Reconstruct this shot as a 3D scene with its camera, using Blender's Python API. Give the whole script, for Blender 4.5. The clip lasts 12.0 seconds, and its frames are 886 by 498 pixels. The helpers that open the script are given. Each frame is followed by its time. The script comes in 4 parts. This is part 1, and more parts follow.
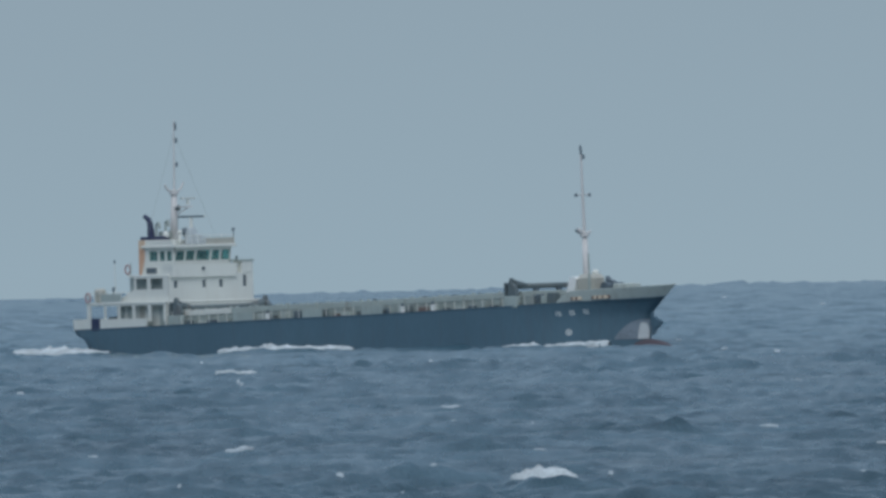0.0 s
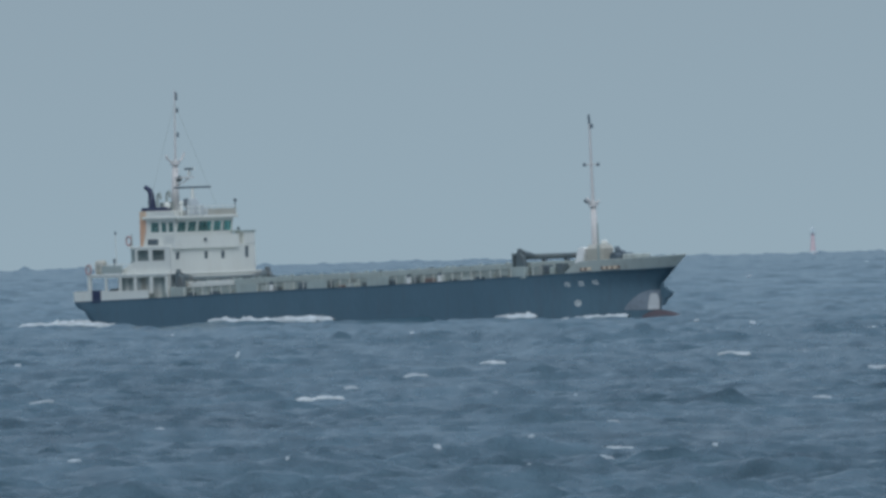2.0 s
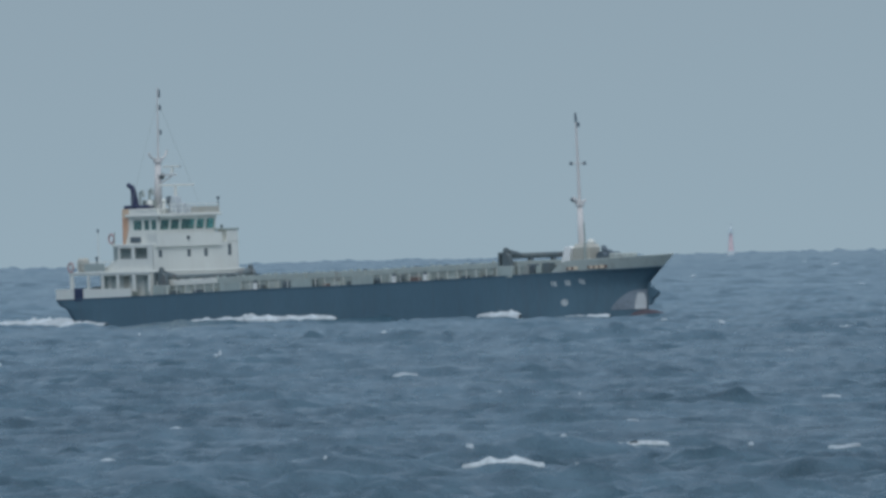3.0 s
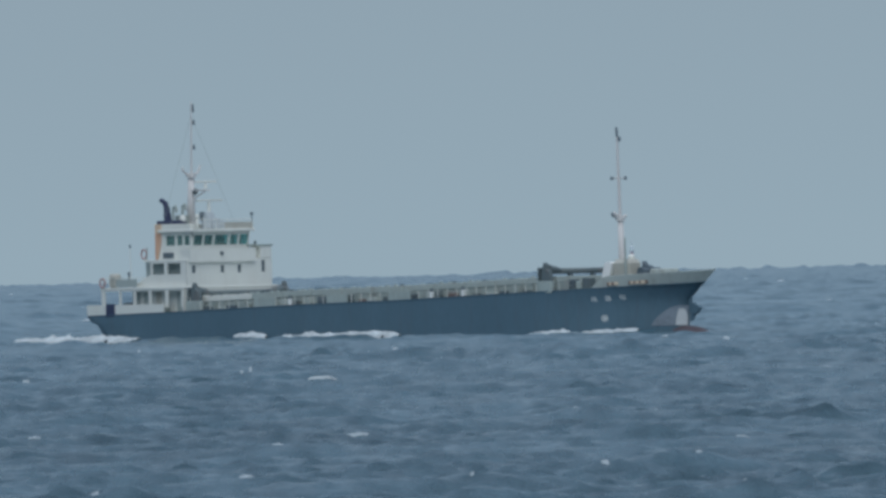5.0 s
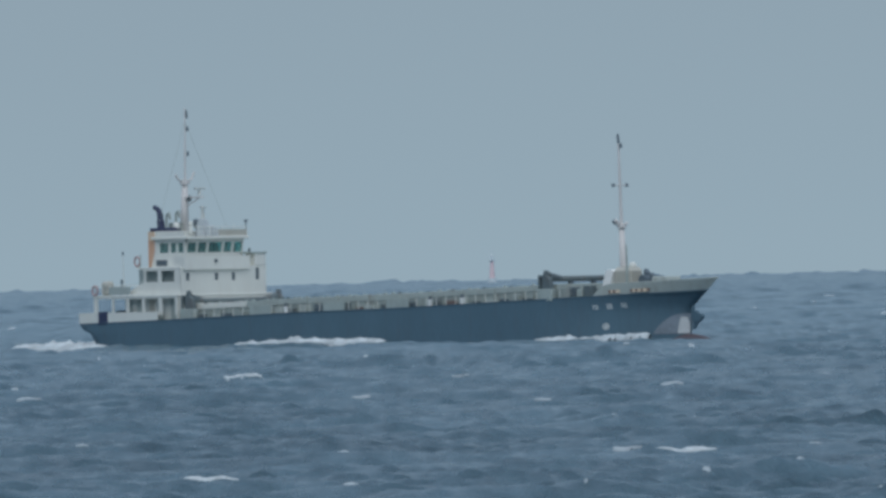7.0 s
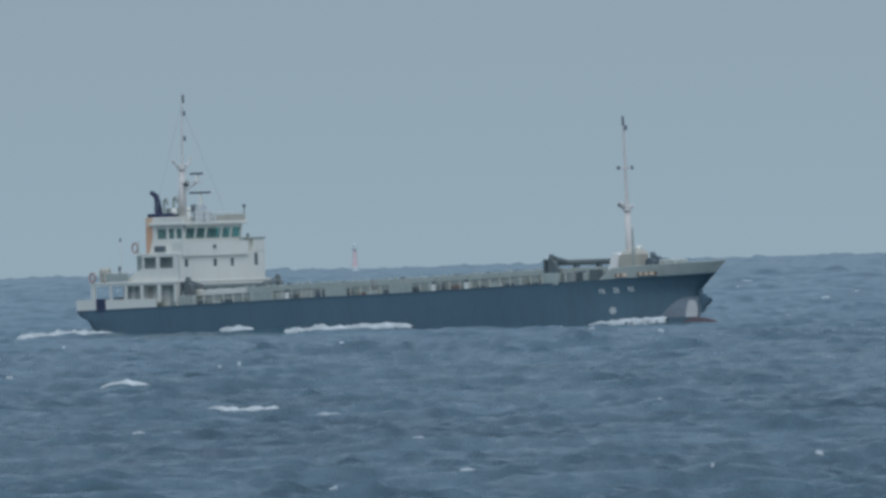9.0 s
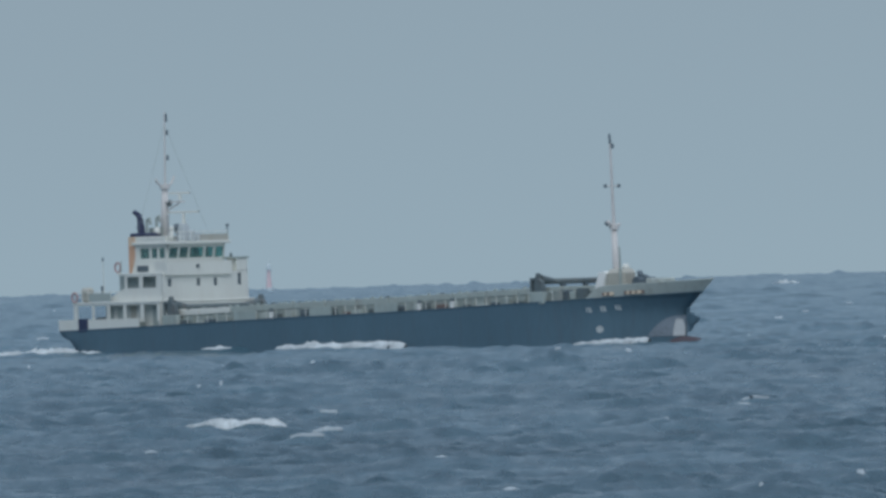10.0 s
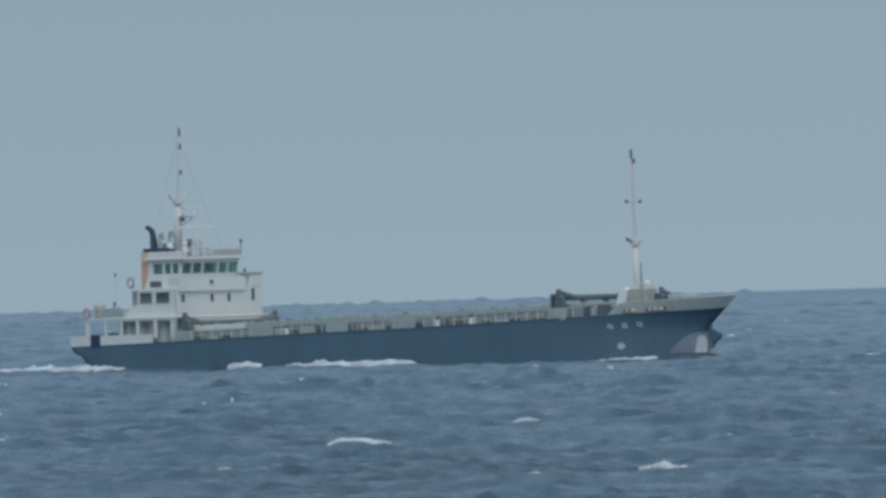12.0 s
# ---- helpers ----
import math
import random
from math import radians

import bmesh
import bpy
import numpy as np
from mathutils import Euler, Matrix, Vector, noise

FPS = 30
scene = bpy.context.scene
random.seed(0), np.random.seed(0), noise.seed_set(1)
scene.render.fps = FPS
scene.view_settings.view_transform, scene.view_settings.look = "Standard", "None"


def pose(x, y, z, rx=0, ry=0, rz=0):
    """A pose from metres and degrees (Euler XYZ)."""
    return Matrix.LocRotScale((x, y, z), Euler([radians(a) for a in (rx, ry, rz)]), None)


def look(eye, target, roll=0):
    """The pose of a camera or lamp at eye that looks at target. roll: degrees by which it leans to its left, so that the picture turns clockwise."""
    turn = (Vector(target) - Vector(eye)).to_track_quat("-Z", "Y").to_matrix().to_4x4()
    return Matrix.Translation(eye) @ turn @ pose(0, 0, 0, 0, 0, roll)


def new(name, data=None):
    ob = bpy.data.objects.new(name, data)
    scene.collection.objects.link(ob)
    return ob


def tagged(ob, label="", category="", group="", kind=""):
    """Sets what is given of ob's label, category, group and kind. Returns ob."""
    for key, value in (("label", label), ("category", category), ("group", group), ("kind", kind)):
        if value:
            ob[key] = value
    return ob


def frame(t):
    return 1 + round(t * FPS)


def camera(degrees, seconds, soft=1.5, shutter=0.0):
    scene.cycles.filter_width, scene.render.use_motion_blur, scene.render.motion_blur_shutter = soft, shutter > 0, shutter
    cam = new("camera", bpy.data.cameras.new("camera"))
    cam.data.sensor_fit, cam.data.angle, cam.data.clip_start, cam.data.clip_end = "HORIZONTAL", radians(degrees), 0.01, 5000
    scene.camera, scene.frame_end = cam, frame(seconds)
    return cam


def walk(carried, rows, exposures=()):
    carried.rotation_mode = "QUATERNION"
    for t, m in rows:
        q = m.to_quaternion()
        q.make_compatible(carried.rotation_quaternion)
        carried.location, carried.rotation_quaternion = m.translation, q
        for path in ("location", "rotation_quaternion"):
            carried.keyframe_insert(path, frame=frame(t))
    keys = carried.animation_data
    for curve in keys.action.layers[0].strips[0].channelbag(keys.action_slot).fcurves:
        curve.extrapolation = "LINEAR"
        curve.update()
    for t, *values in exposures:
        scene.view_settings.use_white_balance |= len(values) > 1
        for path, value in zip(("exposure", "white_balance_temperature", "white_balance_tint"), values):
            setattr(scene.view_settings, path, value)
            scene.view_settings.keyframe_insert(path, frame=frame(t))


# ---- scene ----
# ------------------------------------------------------------------ camera
EYE = (0.0, 0.0, 7.656)
cam = camera(3.0068, 12.0, soft=3.2)
# seconds, turn to the right and tilt up in milliradians, lean in degrees
AIM = [
    (0, -20.743, 0.887, 1.244),
    (0.5, -19.380, -0.014, 1.164),
    (1, -16.893, 0.270, 1.303),
    (1.5, -15.473, -1.427, 1.571),
    (2, -13.322, -0.844, 1.297),
    (2.5, -9.704, -0.191, 1.299),
    (3, -8.469, -0.943, 1.290),
    (5, -2.598, 0.001, 1.339),
    (5.5, -0.131, 1.517, 1.434),
    (6, 1.843, 1.687, 1.428),
    (6.5, 3.797, 0.653, 1.514),
    (7, 5.711, 0.356, 1.373),
    (9, 13.826, -0.547, 1.696),
    (9.5, 16.229, -0.199, 1.715),
    (10, 18.948, 0.541, 1.652),
    (10.5, 20.856, 0.557, 1.616),
    (11, 22.942, 0.908, 1.646),
    (11.5, 24.351, 0.959, 1.622),
    (12, 26.476, 1.502, 1.681),
]


def aim(turn, tilt, lean):
    a, b = turn / 1000, tilt / 1000
    far = (EYE[0] + 1000 * math.sin(a) * math.cos(b), EYE[1] + 1000 * math.cos(a) * math.cos(b), EYE[2] + 1000 * math.sin(b))
    return look(EYE, far, -lean)


walk(cam, [(t, aim(a, b, c)) for t, a, b, c in AIM], exposures=[(0, 0.0, 6300, 10), (12, 0.0, 6300, 10)])

# ------------------------------------------------------------------ sky and sun
SUN_ELEVATION, SUN_AZIMUTH = 48, 182  # degrees; azimuth clockwise from +y
world = bpy.data.worlds.new("overcast")
scene.world = world
world.use_nodes = True
wn, wl = world.node_tree.nodes, world.node_tree.links
wn.clear()
w_out = wn.new("ShaderNodeOutputWorld")
w_bg = wn.new("ShaderNodeBackground")
w_sky = wn.new("ShaderNodeTexSky")
w_sky.sky_type = "NISHITA"
w_sky.sun_disc = False
w_sky.sun_elevation, w_sky.sun_rotation = radians(SUN_ELEVATION), radians(SUN_AZIMUTH)
w_sky.dust_density, w_sky.air_density = 3.0, 1.0
w_dim = wn.new("ShaderNodeMix")
w_dim.data_type, w_dim.blend_type = "RGBA", "MULTIPLY"
w_dim.inputs[0].default_value = 1.0
w_dim.inputs[7].default_value = (0.08, 0.08, 0.08, 1)
wl.new(w_sky.outputs[0], w_dim.inputs[6])
# a closed layer of grey cloud, brighter towards the zenith
w_tc = wn.new("ShaderNodeTexCoord")
w_sep = wn.new("ShaderNodeSeparateXYZ")
wl.new(w_tc.outputs["Generated"], w_sep.inputs[0])
w_ramp = wn.new("ShaderNodeValToRGB")
w_ramp.color_ramp.elements[0].position, w_ramp.color_ramp.elements[0].color = 0.0, (0.325, 0.430, 0.495, 1)
w_ramp.color_ramp.elements[1].position, w_ramp.color_ramp.elements[1].color = 1.0, (0.66, 0.75, 0.86, 1)
w_mid = w_ramp.color_ramp.elements.new(0.016)
w_mid.color = (0.300, 0.392, 0.455, 1)
w_low = w_ramp.color_ramp.elements.new(0.10)
w_low.color = (0.275, 0.370, 0.468, 1)
w_high = w_ramp.color_ramp.elements.new(0.45)
w_high.color = (0.27, 0.375, 0.50, 1)
wl.new(w_sep.outputs["Z"], w_ramp.inputs[0])
w_mix = wn.new("ShaderNodeMix")
w_mix.data_type = "RGBA"
w_mix.inputs[0].default_value = 0.9
wl.new(w_dim.outputs[2], w_mix.inputs[6])
wl.new(w_ramp.outputs[0], w_mix.inputs[7])
wl.new(w_mix.outputs[2], w_bg.inputs[0])
w_bg.inputs[1].default_value = 1.0
wl.new(w_bg.outputs[0], w_out.inputs[0])

sun = new("sun", bpy.data.lights.new("sun", "SUN"))
sun.data.energy, sun.data.angle, sun.data.color = 1.15, radians(50), (1.0, 0.98, 0.95)
sa, se = radians(SUN_AZIMUTH), radians(SUN_ELEVATION)
sun.matrix_world = look((500 * math.sin(sa) * math.cos(se), 500 * math.cos(sa) * math.cos(se), 500 * math.sin(se)), (0, 0, 0))


# ------------------------------------------------------------------ materials
def material(name, color, rough=0.5, metal=0.0, vary=0.12, scale=1.0, stain=None, stain_amount=0.0, bump=0.02, streak=1.0):
    """Paint or metal with variation at two scales, streaks of dirt and a fine relief."""
    m = bpy.data.materials.new(name)
    m.use_nodes = True
    n, l = m.node_tree.nodes, m.node_tree.links
    b = n["Principled BSDF"]
    b.inputs["Roughness"].default_value, b.inputs["Metallic"].default_value = rough, metal
    tc = n.new("ShaderNodeTexCoord")
    mp = n.new("ShaderNodeMapping")
    mp.inputs["Scale"].default_value = (scale, scale, scale * streak)
    l.new(tc.outputs["Object"], mp.inputs[0])
    big = n.new("ShaderNodeTexNoise")
    big.inputs["Scale"].default_value, big.inputs["Detail"].default_value = 0.6, 5
    fine = n.new("ShaderNodeTexNoise")
    fine.inputs["Scale"].default_value, fine.inputs["Detail"].default_value = 7.0, 4
    l.new(mp.outputs[0], big.inputs["Vector"])
    l.new(mp.outputs[0], fine.inputs["Vector"])
    mean = n.new("ShaderNodeMath")
    mean.operation = "ADD"
    l.new(big.outputs[0], mean.inputs[0])
    l.new(fine.outputs[0], mean.inputs[1])
    rng = n.new("ShaderNodeMapRange")
    rng.inputs["From Min"].default_value, rng.inputs["From Max"].default_value = 0.6, 1.4
    rng.inputs["To Min"].default_value, rng.inputs["To Max"].default_value = 1 - vary, 1 + vary
    l.new(mean.outputs[0], rng.inputs[0])
    mul = n.new("ShaderNodeMix")
    mul.data_type, mul.blend_type = "RGBA", "MULTIPLY"
    mul.inputs[0].default_value = 1.0
    mul.inputs[6].default_value = (*color, 1)
    l.new(rng.outputs[0], mul.inputs[7])
    last = mul.outputs[2]
    if stain:
        st = n.new("ShaderNodeTexNoise")
        st.inputs["Scale"].default_value, st.inputs["Detail"].default_value = 1.3, 6
        sm = n.new("ShaderNodeMapping")
        sm.inputs["Scale"].default_value = (1.4, 1.4, 0.25)
        l.new(tc.outputs["Object"], sm.inputs[0])
        l.new(sm.outputs[0], st.inputs["Vector"])
        sr = n.new("ShaderNodeMapRange")
        sr.inputs["From Min"].default_value, sr.inputs["From Max"].default_value = 0.52, 0.72
        sr.inputs["To Max"].default_value = stain_amount
        l.new(st.outputs[0], sr.inputs[0])
        mx = n.new("ShaderNodeMix")
        mx.data_type = "RGBA"
        l.new(sr.outputs[0], mx.inputs[0])
        l.new(last, mx.inputs[6])
        mx.inputs[7].default_value = (*stain, 1)
        last = mx.outputs[2]
    l.new(last, b.inputs["Base Color"])
    bp = n.new("ShaderNodeBump")
    bp.inputs["Strength"].default_value, bp.inputs["Distance"].default_value = 0.4, bump
    l.new(fine.outputs[0], bp.inputs["Height"])
    l.new(bp.outputs[0], b.inputs["Normal"])
    return m


def water_material():
    m = bpy.data.materials.new("sea_water")
    m.use_nodes = True
    n, l = m.node_tree.nodes, m.node_tree.links
    b = n["Principled BSDF"]
    b.inputs["IOR"].default_value = 1.333
    tc = n.new("ShaderNodeTexCoord")
    def noise_at(scale, detail):
        mp = n.new("ShaderNodeMapping")
        mp.inputs["Scale"].default_value = scale
        l.new(tc.outputs["Object"], mp.inputs[0])
        tex = n.new("ShaderNodeTexNoise")
        tex.inputs["Scale"].default_value, tex.inputs["Detail"].default_value = 1.0, detail
        l.new(mp.outputs[0], tex.inputs["Vector"])
        return tex.outputs[0]

    # broad stretches of darker and lighter water, with finer lacing
    wide, lace = noise_at((0.05, 0.012, 1.0), 4), noise_at((0.55, 0.055, 1.0), 5)
    both = n.new("ShaderNodeMath")
    both.operation = "ADD"
    l.new(wide, both.inputs[0])
    l.new(lace, both.inputs[1])
    ramp = n.new("ShaderNodeValToRGB")
    ramp.color_ramp.elements[0].position, ramp.color_ramp.elements[0].color = 0.38, (0.027, 0.065, 0.090, 1)
    ramp.color_ramp.elements[1].position, ramp.color_ramp.elements[1].color = 0.62, (0.078, 0.143, 0.186, 1)
    half = n.new("ShaderNodeMath")
    half.operation = "MULTIPLY"
    half.inputs[1].default_value = 0.5
    l.new(both.outputs[0], half.inputs[0])
    l.new(half.outputs[0], ramp.inputs[0])
    # both fade far out to an even lighter tint, haze put into the colour
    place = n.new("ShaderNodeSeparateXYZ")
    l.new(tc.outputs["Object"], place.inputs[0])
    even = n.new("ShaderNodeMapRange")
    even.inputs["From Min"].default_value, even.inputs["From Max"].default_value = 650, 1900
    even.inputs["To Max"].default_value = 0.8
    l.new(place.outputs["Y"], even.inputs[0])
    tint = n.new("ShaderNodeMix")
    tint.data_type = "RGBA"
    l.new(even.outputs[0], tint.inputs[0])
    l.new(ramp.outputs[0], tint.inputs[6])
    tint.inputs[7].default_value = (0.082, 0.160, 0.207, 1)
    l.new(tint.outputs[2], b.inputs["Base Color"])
    # ruffled and smooth patches under the gusts
    ruff = n.new("ShaderNodeMapRange")
    ruff.inputs["From Min"].default_value, ruff.inputs["From Max"].default_value = 0.36, 0.64
    ruff.inputs["To Min"].default_value, ruff.inputs["To Max"].default_value = 0.12, 0.33
    l.new(noise_at((1.1, 0.10, 1.0), 5), ruff.inputs[0])
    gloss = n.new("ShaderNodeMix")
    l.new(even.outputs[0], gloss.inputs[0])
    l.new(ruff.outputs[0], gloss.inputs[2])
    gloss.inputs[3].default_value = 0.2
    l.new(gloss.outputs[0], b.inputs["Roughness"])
    rip = n.new("ShaderNodeTexNoise")
    rip.inputs["Scale"].default_value, rip.inputs["Detail"].default_value = 2.6, 6
    l.new(tc.outputs["Object"], rip.inputs["Vector"])
    bp = n.new("ShaderNodeBump")
    bp.inputs["Strength"].default_value, bp.inputs["Distance"].default_value = 0.7, 0.22
    l.new(rip.outputs[0], bp.inputs["Height"])
    l.new(bp.outputs[0], b.inputs["Normal"])
    # ripples weaken far out, so the water brightens as haze would make it
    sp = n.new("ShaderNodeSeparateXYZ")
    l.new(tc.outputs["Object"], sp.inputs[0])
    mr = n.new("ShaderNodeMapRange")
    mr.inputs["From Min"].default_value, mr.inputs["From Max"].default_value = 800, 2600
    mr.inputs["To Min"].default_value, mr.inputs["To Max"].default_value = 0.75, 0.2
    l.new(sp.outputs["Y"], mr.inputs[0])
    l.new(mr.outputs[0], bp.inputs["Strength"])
    return m


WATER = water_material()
FOAM = material("sea_foam", (0.50, 0.555, 0.58), 0.9, vary=0.45, scale=1.2, bump=0.04)
FLECK = material("thin_foam", (0.38, 0.44, 0.48), 0.9, vary=0.35, scale=1.0)
NAVY = material("navy_hull_paint", (0.082, 0.152, 0.202), 0.8, vary=0.10, scale=0.5, stain=(0.085, 0.13, 0.17), stain_amount=0.5, streak=0.3)
RED = material("red_antifouling", (0.088, 0.072, 0.085), 0.6, vary=0.2)
PATCH = material("scuffed_grey_primer", (0.19, 0.235, 0.28), 0.6, vary=0.3, scale=0.6)
WHITE = material("white_ship_paint", (0.685, 0.705, 0.665), 0.5, vary=0.04, scale=0.7, stain=(0.56, 0.53, 0.47), stain_amount=0.16, streak=0.3)
CREAM = material("cream_funnel_paint", (0.66, 0.50, 0.36), 0.5, vary=0.08, stain=(0.45, 0.28, 0.18), stain_amount=0.35)
MAST = material("buff_mast_paint", (0.64, 0.63, 0.62), 0.75, vary=0.08, stain=(0.47, 0.42, 0.38), stain_amount=0.2)
GREY = material("grey_green_deck_paint", (0.45, 0.50, 0.475), 0.55, vary=0.10, stain=(0.27, 0.26, 0.23), stain_amount=0.35)
HATCH = material("pale_grey_hatch_paint", (0.345, 0.405, 0.39), 0.6, vary=0.18, stain=(0.24, 0.22, 0.19), stain_amount=0.5)
DECK = material("dull_green_deck", (0.14, 0.18, 0.165), 0.7, vary=0.2)
DARK = material("dark_machinery_paint", (0.098, 0.132, 0.158), 0.6, vary=0.2)
STEEL = material("weathered_grey_steel", (0.115, 0.148, 0.158), 0.5, vary=0.2, stain=(0.2, 0.12, 0.08), stain_amount=0.3)
BUFF = material("grey_buff_paint", (0.46, 0.46, 0.41), 0.5, vary=0.1, stain=(0.32, 0.26, 0.2), stain_amount=0.35)
BLUE = material("dark_blue_funnel_paint", (0.030, 0.042, 0.095), 0.6, vary=0.1)
OCHRE = material("rusty_ochre_lettering", (0.62, 0.53, 0.41), 0.6, vary=0.3)
RUST = material("rust_brown", (0.19, 0.14, 0.125), 0.7, vary=0.3)
BUOY = material("faded_red_ring", (0.42, 0.27, 0.27), 0.5)
ROOM = material("dim_cabin_lining", (0.055, 0.10, 0.105), 0.6, vary=0.2)
PRIMER = material("pale_worn_primer", (0.52, 0.56, 0.58), 0.6, vary=0.2)
LETTER = material("fresh_white_paint", (0.84, 0.86, 0.85), 0.6, vary=0.06)
# beacon colours paled towards the sky: distance haze put into the paint
HAZY_RED = material("hazed_red_paint", (0.72, 0.58, 0.61), 0.9)
HAZY_GREY = material("hazed_concrete", (0.60, 0.68, 0.72), 0.9)
COVER = material("chalky_hatch_and_shade_grey", (0.37, 0.43, 0.415), 0.7, vary=0.12, stain=(0.33, 0.32, 0.28), stain_amount=0.35)
ORANGE = material("faded_orange_funnel_paint", (0.60, 0.37, 0.25), 0.6, vary=0.12, stain=(0.66, 0.55, 0.45), stain_amount=0.5)
LAMP = material("weathered_lamp_housing", (0.135, 0.175, 0.205), 0.6, vary=0.2)
PALE = material("pale_hazed_grey_paint", (0.48, 0.53, 0.55), 0.6, vary=0.08)
MARK = material("chalky_grey_white_marking", (0.58, 0.63, 0.64), 0.7, vary=0.2)


def glass_material():
    m = bpy.data.materials.new("green_tinted_glass")
    m.use_nodes = True
    b = m.node_tree.nodes["Principled BSDF"]
    b.inputs["Base Color"].default_value = (0.38, 0.66, 0.64, 1)
    b.inputs["Roughness"].default_value = 0.05
    b.inputs["Transmission Weight"].default_value = 0.85
    b.inputs["IOR"].default_value = 1.45
    return m


GLASS = glass_material()


# ------------------------------------------------------------------ mesh tools
def box(bm, x0, x1, y0, y1, z0, z1):
    v = [bm.verts.new(p) for p in ((x0, y0, z0), (x1, y0, z0), (x1, y1, z0), (x0, y1, z0), (x0, y0, z1), (x1, y0, z1), (x1, y1, z1), (x0, y1, z1))]
    for f in ((3, 2, 1, 0), (4, 5, 6, 7), (0, 1, 5, 4), (1, 2, 6, 5), (2, 3, 7, 6), (3, 0, 4, 7)):
        bm.faces.new([v[i] for i in f])


def rod(bm, a, b, ra, rb=None, n=8):
    """A tapered round bar from a to b."""
    a, b = Vector(a), Vector(b)
    rb = ra if rb is None else rb
    q = (b - a).to_track_quat("Z", "Y")
    rings = []
    for p, r in ((a, ra), (b, rb)):
        rings.append([bm.verts.new(p + q @ Vector((r * math.cos(2 * math.pi * i / n), r * math.sin(2 * math.pi * i / n), 0))) for i in range(n)])
    for i in range(n):
        bm.faces.new((rings[0][i], rings[0][(i + 1) % n], rings[1][(i + 1) % n], rings[1][i]))
    bm.faces.new(rings[0][::-1])
    bm.faces.new(rings[1])


def ball(bm, c, rx, ry, rz, u=12, v=8):
    bmesh.ops.create_uvsphere(bm, u_segments=u, v_segments=v, radius=1.0, matrix=Matrix.Translation(c) @ Matrix.Diagonal((rx, ry, rz, 1)))


def prism(bm, outline, y0, y1):
    """An outline of (x, z) drawn out from y0 to y1."""
    a = [bm.verts.new((x, y0, z)) for x, z in outline]
    b = [bm.verts.new((x, y1, z)) for x, z in outline]
    n = len(outline)
    for i in range(n):
        bm.faces.new((a[i], a[(i + 1) % n], b[(i + 1) % n], b[i]))
    bm.faces.new(a[::-1])
    bm.faces.new(b)


def mesh_of(bm, name, mat, smooth=False, bevel=0.0, closed=True):
    if bevel:
        bmesh.ops.bevel(bm, geom=bm.edges[:], offset=bevel, segments=1, affect="EDGES")
    if closed:
        bmesh.ops.recalc_face_normals(bm, faces=bm.faces[:])
    me = bpy.data.meshes.new(name)
    bm.to_mesh(me)
    bm.free()
    me.materials.append(mat)
    if smooth:
        me.polygons.foreach_set("use_smooth", [True] * len(me.polygons))
    return me


def part(name, bm, mat, parent, label="", smooth=False, bevel=0.0, closed=True):
    ob = new(name, mesh_of(bm, name, mat, smooth, bevel, closed))
    ob.parent = parent
    return tagged(ob, label)


def boxes(name, rows, mat, parent, label="", bevel=0.0):
    bm = bmesh.new()
    for r in rows:
        box(bm, *r)
    return part(name, bm, mat, parent, label, bevel=bevel)


def rods(name, rows, mat, parent, label="", n=8):
    bm = bmesh.new()
    for r in rows:
        rod(bm, *r, n=n)
    return part(name, bm, mat, parent, label)


def sheet(bm, a0, a1, z0, z1, holes, place, depth):
    """A wall in one piece with holes (a0, a1, z0, z1) through it; place(a, z) gives a point of its face, depth its thickness as a vector."""
    cuts_a = sorted({a0, a1, *(h[0] for h in holes), *(h[1] for h in holes)})
    cuts_z = sorted({z0, z1, *(h[2] for h in holes), *(h[3] for h in holes)})
    pts = {}
    for a in cuts_a:
        for z in cuts_z:
            pts[a, z] = bm.verts.new(place(a, z))
    for a, b in zip(cuts_a, cuts_a[1:]):
        for c, d in zip(cuts_z, cuts_z[1:]):
            if not any(h[0] <= (a + b) / 2 <= h[1] and h[2] <= (c + d) / 2 <= h[3] for h in holes):
                bm.faces.new((pts[a, c], pts[b, c], pts[b, d], pts[a, d]))
    bmesh.ops.delete(bm, geom=[v for v in bm.verts if not v.link_faces], context="VERTS")
    grown = bmesh.ops.extrude_face_region(bm, geom=bm.faces[:] + bm.edges[:] + bm.verts[:])
    bmesh.ops.translate(bm, vec=depth, verts=[g for g in grown["geom"] if isinstance(g, bmesh.types.BMVert)])


def side_wall(name, y0, y1, x0, x1, z0, z1, holes, mat, parent, label=""):
    bm = bmesh.new()
    sheet(bm, x0, x1, z0, z1, holes, lambda a, z: (a, y0, z), (0, y1 - y0, 0))
    return part(name, bm, mat, parent, label)


def front_wall(name, x0, x1, y0, y1, z0, z1, holes, mat, parent, label="", rake=0.0):
    bm = bmesh.new()
    sheet(bm, y0, y1, z0, z1, holes, lambda a, z: (x0 + rake * max(0, z - 8.42), a, z), (x1 - x0, 0, 0))
    return part(name, bm, mat, parent, label)


# ------------------------------------------------------------------ the sea
DRIFT = Vector((4.0, -4.5, 0))  # the way of the waves, metres a second
rng = np.random.default_rng(7)
WAVES = []
for i in range(104):
    length = 0.8 * (15 / 0.8) ** ((i + rng.random()) / 96)
    a = math.atan2(DRIFT.y, DRIFT.x) + rng.normal(0, 0.6) - (0 if length > 6 else 0.45)
    k = 2 * math.pi / length
    WAVES.append((k * math.cos(a), k * math.sin(a), rng.random() * 2 * math.pi, 0.0050 * length * (0.7 if length > 6 else 1.05 if length > 2 else 2.0), length))


